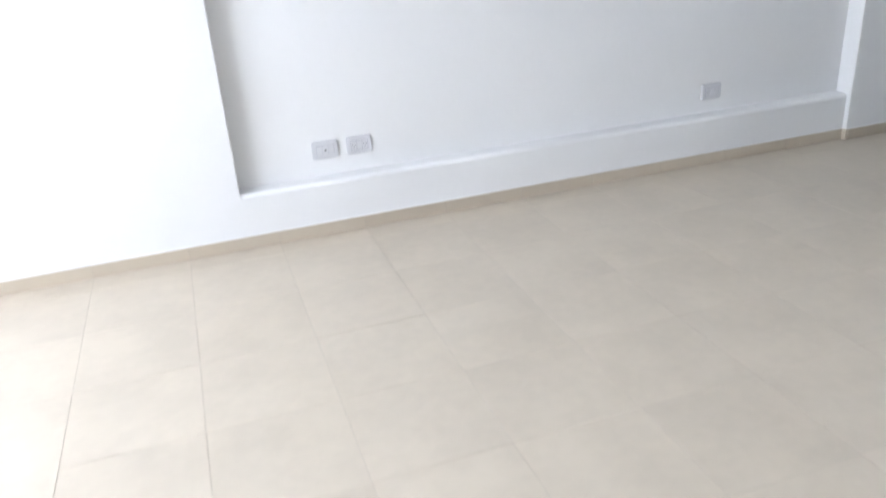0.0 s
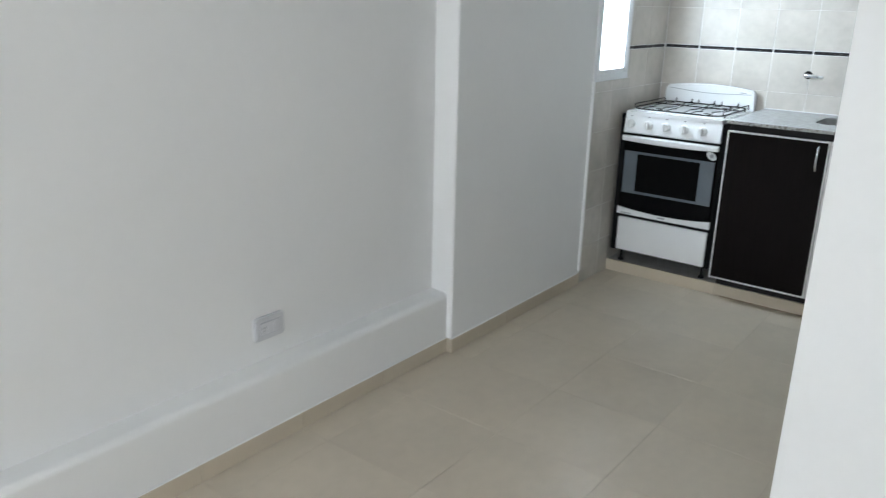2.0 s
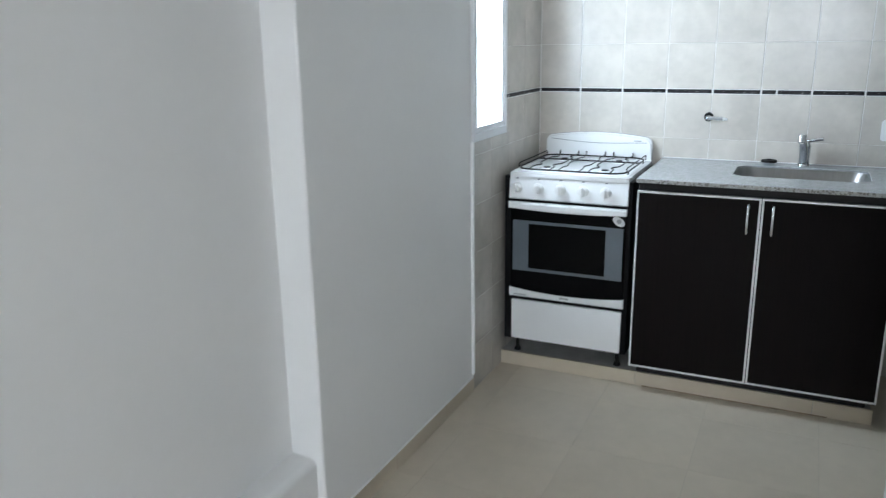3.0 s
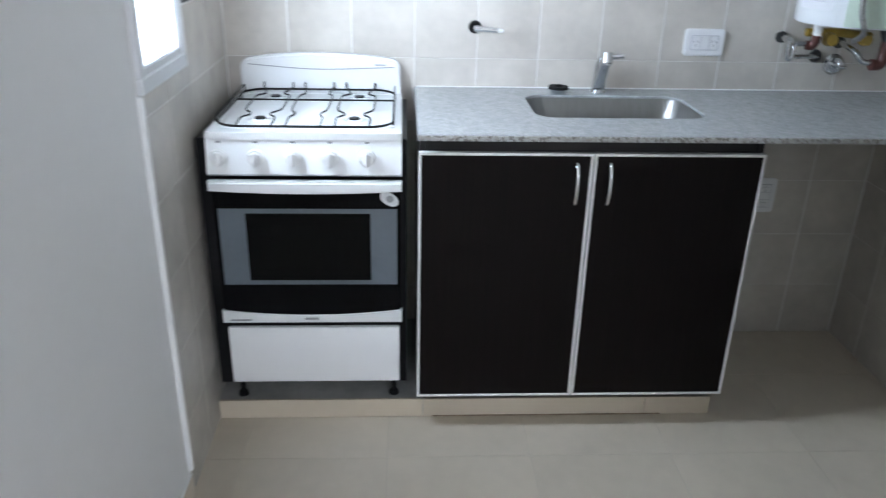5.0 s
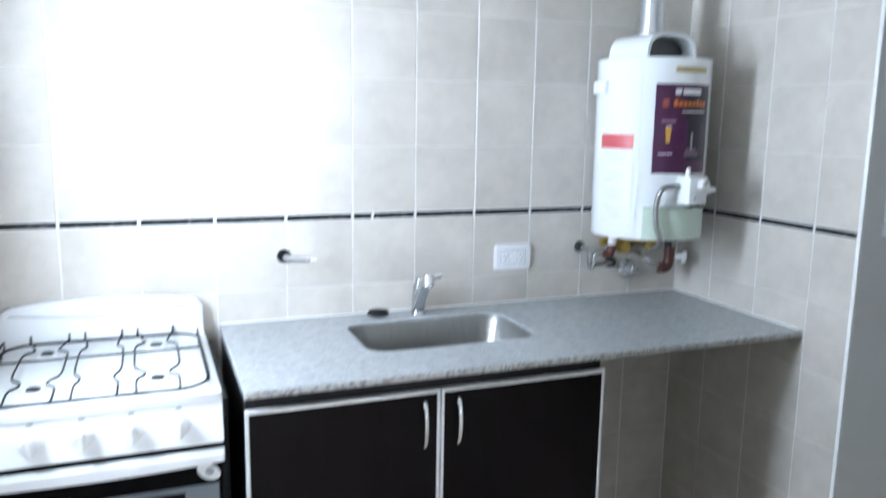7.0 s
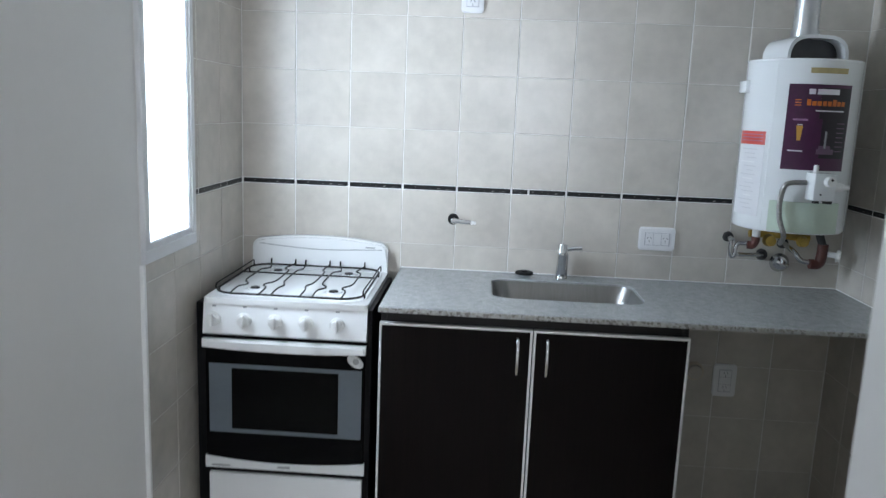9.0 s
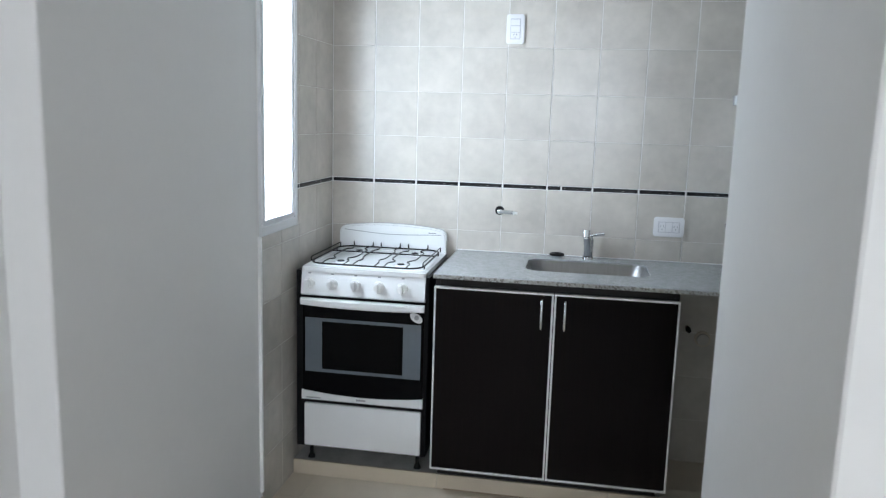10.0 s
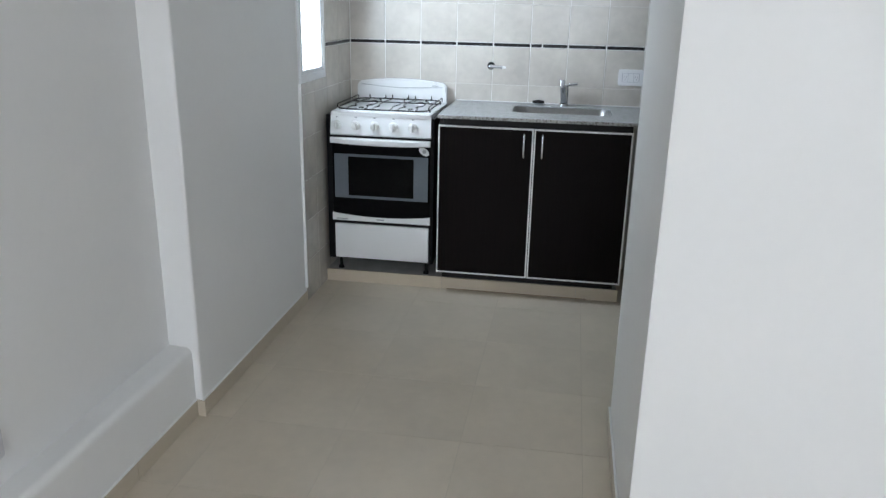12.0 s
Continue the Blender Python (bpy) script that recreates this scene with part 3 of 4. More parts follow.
def cupboard():
    o = thing("sink_cupboard", "dark wenge two door sink cupboard with aluminium edged doors", "cupboard", (5.1, 1.97, PLINTH))
    put = lambda name, bm, mat, label="", parent=None, smooth=False: part(name, local(bm, o), mat, parent or o, label, smooth)
    x0, x1, z0, z1 = CX + 0.021, BACK - 0.004, 0.10, COUNTER - 0.019
    for y in (CY0 + 0.002, CY1 - 0.02):
        put("side_panel", box((x0, y, z0), (x1, y + 0.018, z1), 0.001), WENGE_BODY)
        put("edge_strip", box((x0 - 0.002, y + 0.001, z0 + 0.014), (x0, y + 0.017, 0.864)), ALUMINIUM, "pale edge strip")
    put("bottom_panel", box((x0, CY0 + 0.02, 0.10), (x1, CY1 - 0.02, 0.116)), WENGE_BODY)
    put("kick_panel", box((PLX + 0.012, CY0 + 0.030, PLINTH), (PLX + 0.03, CY1 - 0.02, 0.10)), WENGE_BODY)
    put("top_rail", box((x0 + 0.003, CY0 + 0.02, 0.80), (x0 + 0.02, CY1 - 0.02, z1)), WENGE_BODY)
    put("back_panel", box((x1 - 0.006, CY0 + 0.02, 0.116), (x1, CY1 - 0.02, 0.70)), WENGE_BODY)
    mid = 1.968
    for a, b, hy in ((CY0, mid - 0.0015, mid - 0.043), (mid + 0.0015, CY1, mid + 0.045)):
        dz0, dz1, f = 0.112, 0.866, 0.0074
        d = put("door", box((CX + 0.003, a + f, dz0 + f), (CX + 0.018, b - f, dz1 - f)), WENGE, "dark wenge door with fine vertical grain")
        put("frame_rail", box((CX, a, dz0), (CX + 0.019, b, dz0 + f), 0.001), ALUMINIUM, "pale aluminium edging", d)
        put("frame_rail", box((CX, a, dz1 - f), (CX + 0.019, b, dz1), 0.001), ALUMINIUM, "pale aluminium edging", d)
        put("frame_stile", box((CX, a, dz0 + f), (CX + 0.019, a + f, dz1 - f), 0.001), ALUMINIUM, "pale aluminium edging", d)
        put("frame_stile", box((CX, b - f, dz0 + f), (CX + 0.019, b, dz1 - f), 0.001), ALUMINIUM, "pale aluminium edging", d)
        put("handle", tube([(CX + 0.003, hy, 0.840), (CX - 0.012, hy, 0.836), (CX - 0.022, hy, 0.812), (CX - 0.024, hy, 0.784), (CX - 0.022, hy, 0.755), (CX - 0.012, hy, 0.731), (CX + 0.003, hy, 0.727)], 0.0055, 10, 5),
            LIT_CHROME, "bowed satin chrome handle", d, True)
    return o


cupboard()

# ---- worktop, sink, tap ----
KX0 = 4.802
SKX0, SKX1, SKY0, SKY1 = 4.990, 5.280, 1.602, 2.094


def worktop():
    """A slab with a rounded opening: strips joined from the opening's outline to the slab's."""
    bm = bmesh.new()
    z0, z1 = COUNTER - 0.018, COUNTER
    inner = round_rect(SKX0, SKY0, SKX1, SKY1, 0.06, 8)
    cx, cy = (SKX0 + SKX1) / 2, (SKY0 + SKY1) / 2
    x0, x1, y0, y1 = KX0, BACK - 0.002, RIGHT + 0.002, CY1 + 0.003
    e = 0.003

    def edge(u, v, k):
        # the slab's outline in the direction of an opening's corner
        sx = x1 - k if u > cx else x0 + k
        sy = y1 - k if v > cy else y0 + k
        tx = (sx - u) / ((u - cx) or 1e-9)
        ty = (sy - v) / ((v - cy) or 1e-9)
        t = min(tx, ty)
        return (u + (u - cx) * t, v + (v - cy) * t)
    pts = []
    for i, p in enumerate(inner):
        pts.append((p, edge(*p, e), edge(*p, 0)))
    # the slab's four corners take the nearest direction
    for cxn, cyn in ((x0, y0), (x0, y1), (x1, y0), (x1, y1)):
        j = min(range(len(pts)), key=lambda i: (pts[i][2][0] - cxn) ** 2 + (pts[i][2][1] - cyn) ** 2)
        ex, ey = (e if cxn == x0 else -e), (e if cyn == y0 else -e)
        pts[j] = (pts[j][0], (cxn + ex, cyn + ey), (cxn, cyn))
    rows = []
    for q, mpt, outp in pts:
        rows.append([bm.verts.new((*q, z0)), bm.verts.new((*q, z1 - 0.002)), bm.verts.new((q[0] + (q[0] - cx) * 0.012, q[1] + (q[1] - cy) * 0.012, z1)),
                     bm.verts.new((*mpt, z1)), bm.verts.new((*outp, z1 - e)), bm.verts.new((*outp, z0))])
    n = len(rows)
    for i in range(n):
        A, B = rows[i], rows[(i + 1) % n]
        for k in range(5):
            bm.faces.new((A[k], A[k + 1], B[k + 1], B[k]))
        bm.faces.new((A[5], A[0], B[0], B[5]))
    bmesh.ops.recalc_face_normals(bm, faces=bm.faces)
    return bm


counter = tagged(link("worktop", worktop(), GRANITE), "grey speckled granite worktop with an undermounted sink", "worktop")

bead = box((BACK - 0.006, RIGHT + 0.003, COUNTER), (BACK - 0.001, CY1, COUNTER + 0.003), 0.001, 1)
add_box(bead, (KX0 + 0.01, RIGHT + 0.001, COUNTER), (BACK - 0.007, RIGHT + 0.006, COUNTER + 0.003), 0.001, 1)
part("sealant_bead", bead, TRIM, counter, "white sealant line along the tiles")
part("front_edge", box((KX0 - 0.0012, RIGHT + 0.003, COUNTER - 0.0175), (KX0 + 0.001, CY1 + 0.002, COUNTER - 0.0035), 0.0006, 1), GRANITE_EDGE, counter, "rough sawn granite front edge")


def sink():
    o = thing("sink", "brushed steel sink set under the granite worktop", "sink", ((SKX0 + SKX1) / 2, (SKY0 + SKY1) / 2, COUNTER - 0.18))
    bm = bmesh.new()
    rings = []
    for g, z, r in ((-0.0008, COUNTER - 0.03, 0.06), (-0.0008, COUNTER - 0.0075, 0.06), (-0.0030, COUNTER - 0.0075, 0.0585), (-0.0065, COUNTER - 0.016, 0.058), (-0.012, COUNTER - 0.032, 0.058), (-0.021, COUNTER - 0.065, 0.057), (-0.030, COUNTER - 0.10, 0.055), (-0.041, COUNTER - 0.132, 0.05), (-0.056, COUNTER - 0.157, 0.045), (-0.077, COUNTER - 0.171, 0.035), (-0.098, COUNTER - 0.174, 0.02)):
        rings.append([bm.verts.new((x, y, z)) for x, y in round_rect(SKX0 - g, SKY0 - g, SKX1 + g, SKY1 + g, r, 8)])
    for A, B in zip(rings, rings[1:]):
        for i in range(len(A)):
            j = (i + 1) % len(A)
            bm.faces.new((A[i], A[j], B[j], B[i]))
    bm.faces.new(rings[-1])
    bmesh.ops.recalc_face_normals(bm, faces=bm.faces)
    bmesh.ops.reverse_faces(bm, faces=bm.faces)
    part("bowl", local(bm, o), STEEL, o, "", True)
    c = ((SKX0 + SKX1) / 2, (SKY0 + SKY1) / 2)
    part("drain", local(add_cyl(bmesh.new(), (*c, COUNTER - 0.1745), (*c, COUNTER - 0.170), 0.042, 0.036, 24), o), CHROME, o, "chrome drain ring", True)


sink()


def sink_tap():
    x, y = 5.345, 1.842
    o = thing("sink_tap", "chrome single lever tap on the worktop behind the sink", "tap", (x, y, COUNTER))
    put = lambda name, bm, mat=CHROME, label="", parent=None: part(name, local(bm, o), mat, parent or o, label, True)
    put("base_ring", cyl((x, y, COUNTER), (x, y, COUNTER + 0.008), 0.026, 0.024))
    put("body", add_cyl(add_cyl(bmesh.new(), (x, y, COUNTER + 0.008), (x, y - 0.003, COUNTER + 0.084), 0.0215, 0.0195), (x, y - 0.003, COUNTER + 0.084), (x, y - 0.003, COUNTER + 0.098), 0.0195, 0.013))
    put("spout", tube([(x - 0.004, y + 0.002, COUNTER + 0.016), (x - 0.046, y + 0.005, COUNTER + 0.062), (x - 0.092, y + 0.010, COUNTER + 0.104), (x - 0.126, y + 0.013, COUNTER + 0.126)], 0.0168, 16))
    lv = put("lever", cyl((x, y - 0.003, COUNTER + 0.094), (x, y - 0.004, COUNTER + 0.108), 0.0155, 0.010))
    put("lever_handle", tube([(x - 0.002, y - 0.002, COUNTER + 0.102), (x - 0.010, y - 0.026, COUNTER + 0.109), (x - 0.018, y - 0.050, COUNTER + 0.114), (x - 0.022, y - 0.066, COUNTER + 0.117)], 0.0078, 12), LIT_CHROME, "", lv)
    put("aerator", add_cyl(cyl((x - 0.122, y + 0.013, COUNTER + 0.141), (x - 0.130, y + 0.014, COUNTER + 0.112), 0.0172, 0.0168), (x - 0.130, y + 0.014, COUNTER + 0.112), (x - 0.131, y + 0.014, COUNTER + 0.106), 0.0135, 0.0125), LIT_CHROME)


sink_tap()


def stopper():
    x, y = 5.322, 1.977
    o = thing("sink_stopper", "chrome sink strainer with black rubber cap lying on the worktop", "stopper", (x, y, COUNTER))
    part("basket", local(add_cyl(bmesh.new(), (x, y, COUNTER), (x, y, COUNTER + 0.012), 0.022, 0.028, 24), o), CHROME, o, "chrome strainer basket", True)
    part("cap", local(add_cyl(add_cyl(bmesh.new(), (x, y, COUNTER + 0.012), (x, y, COUNTER + 0.020), 0.033, 0.031, 28), (x, y, COUNTER + 0.020), (x, y, COUNTER + 0.025), 0.011, 0.009, 16), o), BLACK_RUBBER, o, "black rubber disc", True)


stopper()


def wall_tap():
    y, z = 2.244, 1.108
    o = thing("wall_tap", "short chrome tap with a dark rosette on the tiles", "tap", (BACK, y, z))
    put = lambda name, bm, mat, label="": part(name, local(bm, o), mat, o, label, True)
    put("rosette", cyl((BACK, y, z), (BACK - 0.008, y, z), 0.0205, 0.018, 28), BLACK_RUBBER, "dark ring around the pipe")
    put("neck", cyl((BACK - 0.008, y, z), (BACK - 0.05, y - 0.006, z), 0.011, None, 16), CHROME)
    put("lever", tube([(BACK - 0.044, y + 0.004, z + 0.001), (BACK - 0.050, y - 0.016, z), (BACK - 0.057, y - 0.066, z - 0.002)], 0.0088, 12), LIT_CHROME)
    put("tip", cyl((BACK - 0.057, y - 0.066, z - 0.002), (BACK - 0.059, y - 0.084, z - 0.003), 0.0075, 0.0055, 14), KNOB, "pale plastic tip")


wall_tap()


# ---- sockets ----
def socket(name, label, m, w, h, outlets, upright=False, mat=SOCKET_WHITE, group=""):
    """A rounded plate in its own x (width) and z (height), facing -y."""
    o = tagged(new(name), label, "socket", group)
    o.matrix_world = m
    pl = prism(round_rect(-w / 2, -h / 2, w / 2, h / 2, 0.012, 4), 1, -0.011, 0.0)
    bmesh.ops.bevel(pl, geom=[e for e in pl.edges if all(v.co.y < -0.01 for v in e.verts)], offset=0.004, segments=2, affect="EDGES")
    part("plate", pl, mat, o, "", True)
    iw, ih = (w * 0.66, h * 0.5) if not upright else (w * 0.5, h * 0.66)
    part("insert_frame", box((-iw / 2 - 0.002, -0.0122, -ih / 2 - 0.002), (iw / 2 + 0.002, -0.011, ih / 2 + 0.002)), SOCKET_JOINT, o, "thin grey joint line")
    k = len(outlets)
    for i, kind in enumerate(outlets):
        if upright:
            a, b = -ih / 2 + ih * i / k, -ih / 2 + ih * (i + 1) / k
            lo, hi = (-iw / 2, -0.0145, a + 0.001), (iw / 2, -0.0122, b - 0.001)
        else:
            a, b = -iw / 2 + iw * i / k, -iw / 2 + iw * (i + 1) / k
            lo, hi = (a + 0.001, -0.0145, -ih / 2), (b - 0.001, -0.0122, ih / 2)
        ins = part("insert", box(lo, hi, 0.0006, 1), mat, o)
        c = ((lo[0] + hi[0]) / 2, (lo[2] + hi[2]) / 2)
        if kind == "power":
            for dx, dz, tilt in ((-0.006, 0.004, 0.5), (0.006, 0.004, -0.5), (0.0, -0.008, 0.0)):
                s = box((-0.0012, -0.0150, -0.0042), (0.0012, -0.0144, 0.0042))
                s.transform(Matrix.Translation((c[0] + dx, 0, c[1] + dz)) @ Matrix.Rotation(tilt, 4, "Y"))
                part("slot", s, SLOT_GREY, ins)
        if kind == "hole":
            part("slot", cyl((c[0], -0.0144, c[1]), (c[0], -0.0152, c[1]), 0.005, None, 14), DARK_SLOT, ins)
    return o


def on_back(y, z):
    return Matrix.Translation((BACK, y, z)) @ Matrix.Rotation(radians(-90), 4, "Z")


socket("wall_socket", "white double socket on the tiles above the worktop", on_back(1.503, 1.071), 0.13, 0.085, ("power", "blank", "power"))
socket("wall_socket", "white upright socket high on the tiled wall", on_back(2.207, 1.90), 0.079, 0.125, ("power", "blank", "blank"), True)
socket("wall_socket", "white upright socket low under the worktop", on_back(1.208, 0.551), 0.085, 0.125, ("power", "blank", "power"), True)
socket("wall_socket", "white aerial socket in the niche wall", Matrix.Translation((0.413, NICHE, 0.392)), 0.125, 0.084, ("blank", "hole", "blank"), mat=SOCKET_GREY)
socket("wall_socket", "white double socket in the niche wall", Matrix.Translation((0.577, NICHE, 0.392)), 0.122, 0.084, ("power", "blank", "power"), mat=SOCKET_GREY)
socket("wall_socket", "white socket in the niche beside the ledge end", Matrix.Translation((2.555, NICHE, 0.382)), 0.125, 0.084, ("power", "blank", "blank"), mat=SOCKET_GREY)
socket("light_switch", "white light switch on the corner wall", Matrix.Translation((EDGE_X - 0.004, 0.728, 1.273)) @ Matrix.Rotation(radians(-90), 4, "Z"), 0.085, 0.122, ("blank", "blank"), True)

# capped drain and water valve under the worktop
cap = thing("drain_cap", "beige round capped drain on the tiled wall", "pipe cap", (BACK, 1.321, 0.580))
part("ring", local(cyl((BACK, 1.321, 0.580), (BACK - 0.010, 1.321, 0.580), 0.036, 0.034, 28), cap), SKIRT_TILE, cap, "", True)
part("plug", local(add_cyl(bmesh.new(), (BACK - 0.010, 1.321, 0.580), (BACK - 0.022, 1.321, 0.580), 0.027, 0.025, 28), cap), WALL_TILE, cap, "", True)
valve = thing("water_valve", "small black water valve beside the cupboard", "valve", (BACK, 1.390, 0.628))
part("body", local(cyl((BACK, 1.390, 0.628), (BACK - 0.035, 1.390, 0.628), 0.009, None, 16), valve), BROWN_PIPE, valve, "", True)
part("knob", local(cyl((BACK - 0.035, 1.390, 0.628), (BACK - 0.06, 1.390, 0.628), 0.012, 0.010, 16), valve), BLACK_RUBBER, valve, "black knob", True)

# ---- water heater ----
HX, HY, HR, HZ0, HZ1 = 5.205, 1.123, 0.172, 1.158, 1.70


def on_heater(a, z, out=0.0):
    """A place on the drum: a in degrees from straight ahead, growing towards the tap side."""
    r = HR + out
    return Vector((HX - r * math.cos(radians(a)), HY + r * math.sin(radians(a)), z))


def patch(a0, a1, z0, z1, out=0.0012, seg=12):
    """A curved sheet with thickness on the drum."""
    bm = bmesh.new()
    A = [[bm.verts.new(on_heater(a0 + (a1 - a0) * i / seg, z, o)) for i in range(seg + 1)] for z, o in ((z0, 0), (z0, out), (z1, out), (z1, 0))]
    for r in range(3):
        for i in range(seg):
            bm.faces.new((A[r][i], A[r][i + 1], A[r + 1][i + 1], A[r + 1][i]))
    for i in (0, seg):
        bm.faces.new([A[r][i] for r in range(4)])
    bmesh.ops.recalc_face_normals(bm, faces=bm.faces)
    return bm


def heater():
    o = thing("water_heater", "white drum gas water heater hung on the tiles", "water heater", (HX, HY, HZ0))
    put = lambda name, bm, mat, label="", parent=None, smooth=True: part(name, local(bm, o), mat, parent or o, label, smooth)
    bm = bmesh.new()
    n, prof = 64, ((HR - 0.02, HZ0), (HR - 0.004, HZ0 + 0.003), (HR, HZ0 + 0.010), (HR, HZ1 - 0.012), (HR + 0.002, HZ1 - 0.008), (HR, HZ1 - 0.002), (HR - 0.01, HZ1))
    R = [[bm.verts.new((HX + r * math.cos(k * math.tau / n), HY + r * math.sin(k * math.tau / n), z)) for k in range(n)] for r, z in prof]
    for A, B in zip(R, R[1:]):
        for k in range(n):
            bm.faces.new((A[k], A[(k + 1) % n], B[(k + 1) % n], B[k]))
    bm.faces.new(R[0][::-1])
    bm.faces.new(R[-1])
    put("drum", bm, HEATER_WHITE)
    # draught hood: an arch open to the front; a dark sheet paints its shade inside
    hw, ht = 0.098, 0.078
    arch = [(HY + hw, HZ1)]
    for k in range(13):
        t = math.pi * k / 12
        arch.append((HY + hw * math.copysign(abs(math.cos(t)) ** 0.6, math.cos(t)), HZ1 + ht * math.sin(t) ** 0.7 if 0 < k < 12 else HZ1 + 0.004))
    arch.append((HY - hw, HZ1))
    clean = []
    for p in arch:
        if not clean or (abs(p[0] - clean[-1][0]) + abs(p[1] - clean[-1][1])) > 1e-4:
            clean.append(p)
    inner = [(HY + (y - HY) * 0.9, HZ1 + (z - HZ1) * 0.86) for y, z in clean]
    hood = bmesh.new()
    x0, x1 = HX - 0.075, HX + 0.10
    rows = [[hood.verts.new((x, y, z)) for y, z in line] for line, x in ((inner, x1), (inner, x0), (clean, x0), (clean, x1))]
    for A, B in zip(rows, rows[1:]):
        for i in range(len(A) - 1):
            hood.faces.new((A[i], A[i + 1], B[i + 1], B[i]))
    bmesh.ops.recalc_face_normals(hood, faces=hood.faces)
    turn = Matrix.Translation((HX, HY, 0)) @ Matrix.Rotation(radians(6), 4, "Z") @ Matrix.Translation((-HX, -HY, 0))
    hood.transform(turn)
    h = put("draught_hood", hood, HEATER_WHITE, "white arched draught hood")
    throat = prism(inner, 0, x0 + 0.05, x0 + 0.056)
    throat.transform(turn)
    put("throat", throat, THROAT, "dark sheet for the shade inside the hood", h, False)
    fl = put("flue_pipe", add_cyl(add_cyl(bmesh.new(), (HX + 0.02, HY + 0.005, HZ1 + ht - 0.006), (HX + 0.02, HY + 0.005, HZ1 + ht + 0.02), 0.043, None, 32), (HX + 0.02, HY + 0.005, HZ1 + ht + 0.02), (HX + 0.02, HY + 0.005, CEIL), 0.038, None, 32), GALVANISED, "shiny galvanised flue pipe")
    put("bracket", box((HX - 0.015, HY + HR - 0.02, 1.594), (HX + 0.05, HY + HR + 0.013, 1.634), 0.004), HEATER_WHITE, "white wall bracket")
    # printed sheet on the front
    P6 = 6.3
    sheet = put("poster", patch(P6 + 27, P6 - 38, 1.362, 1.622, 0.0012), PURPLE, "purple printed advertising sheet")
    put("print", patch(P6 - 4, P6 - 37, 1.52, 1.612, 0.0018), NEAR_BLACK, "black printed field", sheet)
    put("print", patch(P6 - 8, P6 - 37, 1.40, 1.52, 0.0016), NEAR_BLACK, "black printed field", sheet)
    put("print", patch(P6 + 8, P6 + 2, 1.592, 1.608, 0.0024, 4), WHITE_PRINT, "", sheet)
    put("print", patch(P6 + 0, P6 - 22, 1.592, 1.608, 0.0024), WHITE_PRINT, "pale lettering bar", sheet)
    for z in (1.557, 1.565, 1.573):
        put("print", patch(P6 + 20, P6 + 14, z, z + 0.003, 0.0026, 4), ORANGE, "", sheet)
    for i in range(8):
        a = 9 - i * 5.0
        put("print", patch(P6 + a, P6 + a - 3.8, 1.558, 1.572 + (0.005 if i in (0, 5) else 0), 0.0026, 3), ORANGE, "orange printed blocks", sheet)
    put("print", patch(P6 + 0, P6 - 30, 1.541, 1.545, 0.0026), WHITE_PRINT, "", sheet)
    for k in range(5):
        # a drawn glass that narrows towards its foot
        z, w = 1.452 + 0.009 * k, 1.8 + 0.28 * k
        put("print", patch(P6 + 13 + w, P6 + 13 - w, z, z + 0.009, 0.0022, 3), YELLOW, "yellow drawn glass", sheet)
    put("print", patch(P6 + 15.4, P6 + 10.6, 1.498, 1.501, 0.0024, 3), WHITE_PRINT, "", sheet)
    put("print", patch(P6 + 20, P6 + 6, 1.512, 1.518, 0.0022, 4), LILAC, "", sheet)
    put("print", patch(P6 + 22, P6 + 8, 1.418, 1.422, 0.0022, 4), WHITE_PRINT, "", sheet)
    put("print", patch(P6 - 5, P6 - 23, 1.412, 1.428, 0.0022, 6), DUSKY, "dusky lilac drawn shape", sheet)
    put("print", patch(P6 - 7, P6 - 19, 1.428, 1.438, 0.0022, 6), DUSKY, "", sheet)
    put("print", patch(P6 - 12, P6 - 14, 1.43, 1.482, 0.0024, 2), GREY_MARK, "", sheet)
    for i in range(7):
        z = 1.505 - 0.014 * i
        put("print", patch(P6 - 24, P6 - 33, z, z + 0.0028, 0.0024, 4), DUSKY, "", sheet)
    for a in (47, -62):
        put("seam", patch(a + 0.4, a - 0.4, HZ0 + 0.012, HZ1 - 0.014, 0.001, 2), HEATER_WHITE, "folded casing seam")
    put("badge", patch(15, -23, 1.655, 1.671, 0.002), GOLD, "gold maker's badge")
    put("warning_label", patch(92, 52, 1.432, 1.474, 0.0012), RED, "red warning label")
    for z in (1.443, 1.453, 1.463):
        put("print", patch(89, 55, z, z + 0.0022, 0.0018), LILAC, "")
    lab = put("info_label", patch(92, 52, 1.205, 1.43, 0.001), WHITE_PRINT, "white label with small print")
    for i in range(15):
        z = 1.415 - 0.0135 * i
        w = 84 - 5 * ((i * 7) % 3)
        put("print", patch(w, 60 + 3 * (i % 2), z, z + 0.0035, 0.0015), SOCKET_WHITE if i % 4 == 3 else LABEL_GREY, "", lab)
    # control valve with knob and button
    c = on_heater(-4, 1.315, 0.024)
    box_m = Matrix.Translation(c) @ Matrix.Rotation(radians(4), 4, "Z")
    b = box((-0.03, -0.034, -0.042), (0.03, 0.034, 0.042), 0.005)
    b.transform(box_m)
    ctl = put("control_valve", b, HEATER_WHITE, "white gas control box")
    kb = cyl((-0.03, -0.010, 0.018), (-0.048, -0.010, 0.018), 0.017, 0.014, 20)
    kb.transform(box_m)
    put("knob", kb, KNOB, "white round knob", ctl)
    dot = add_cyl(cyl((-0.048, -0.010, 0.024), (-0.0488, -0.010, 0.024), 0.004, None, 12), (-0.030, 0.012, -0.022), (-0.0308, 0.012, -0.022), 0.003, None, 10)
    dot.transform(box_m)
    put("mark", dot, DARK_SLOT, "dark marks on the control box", ctl)
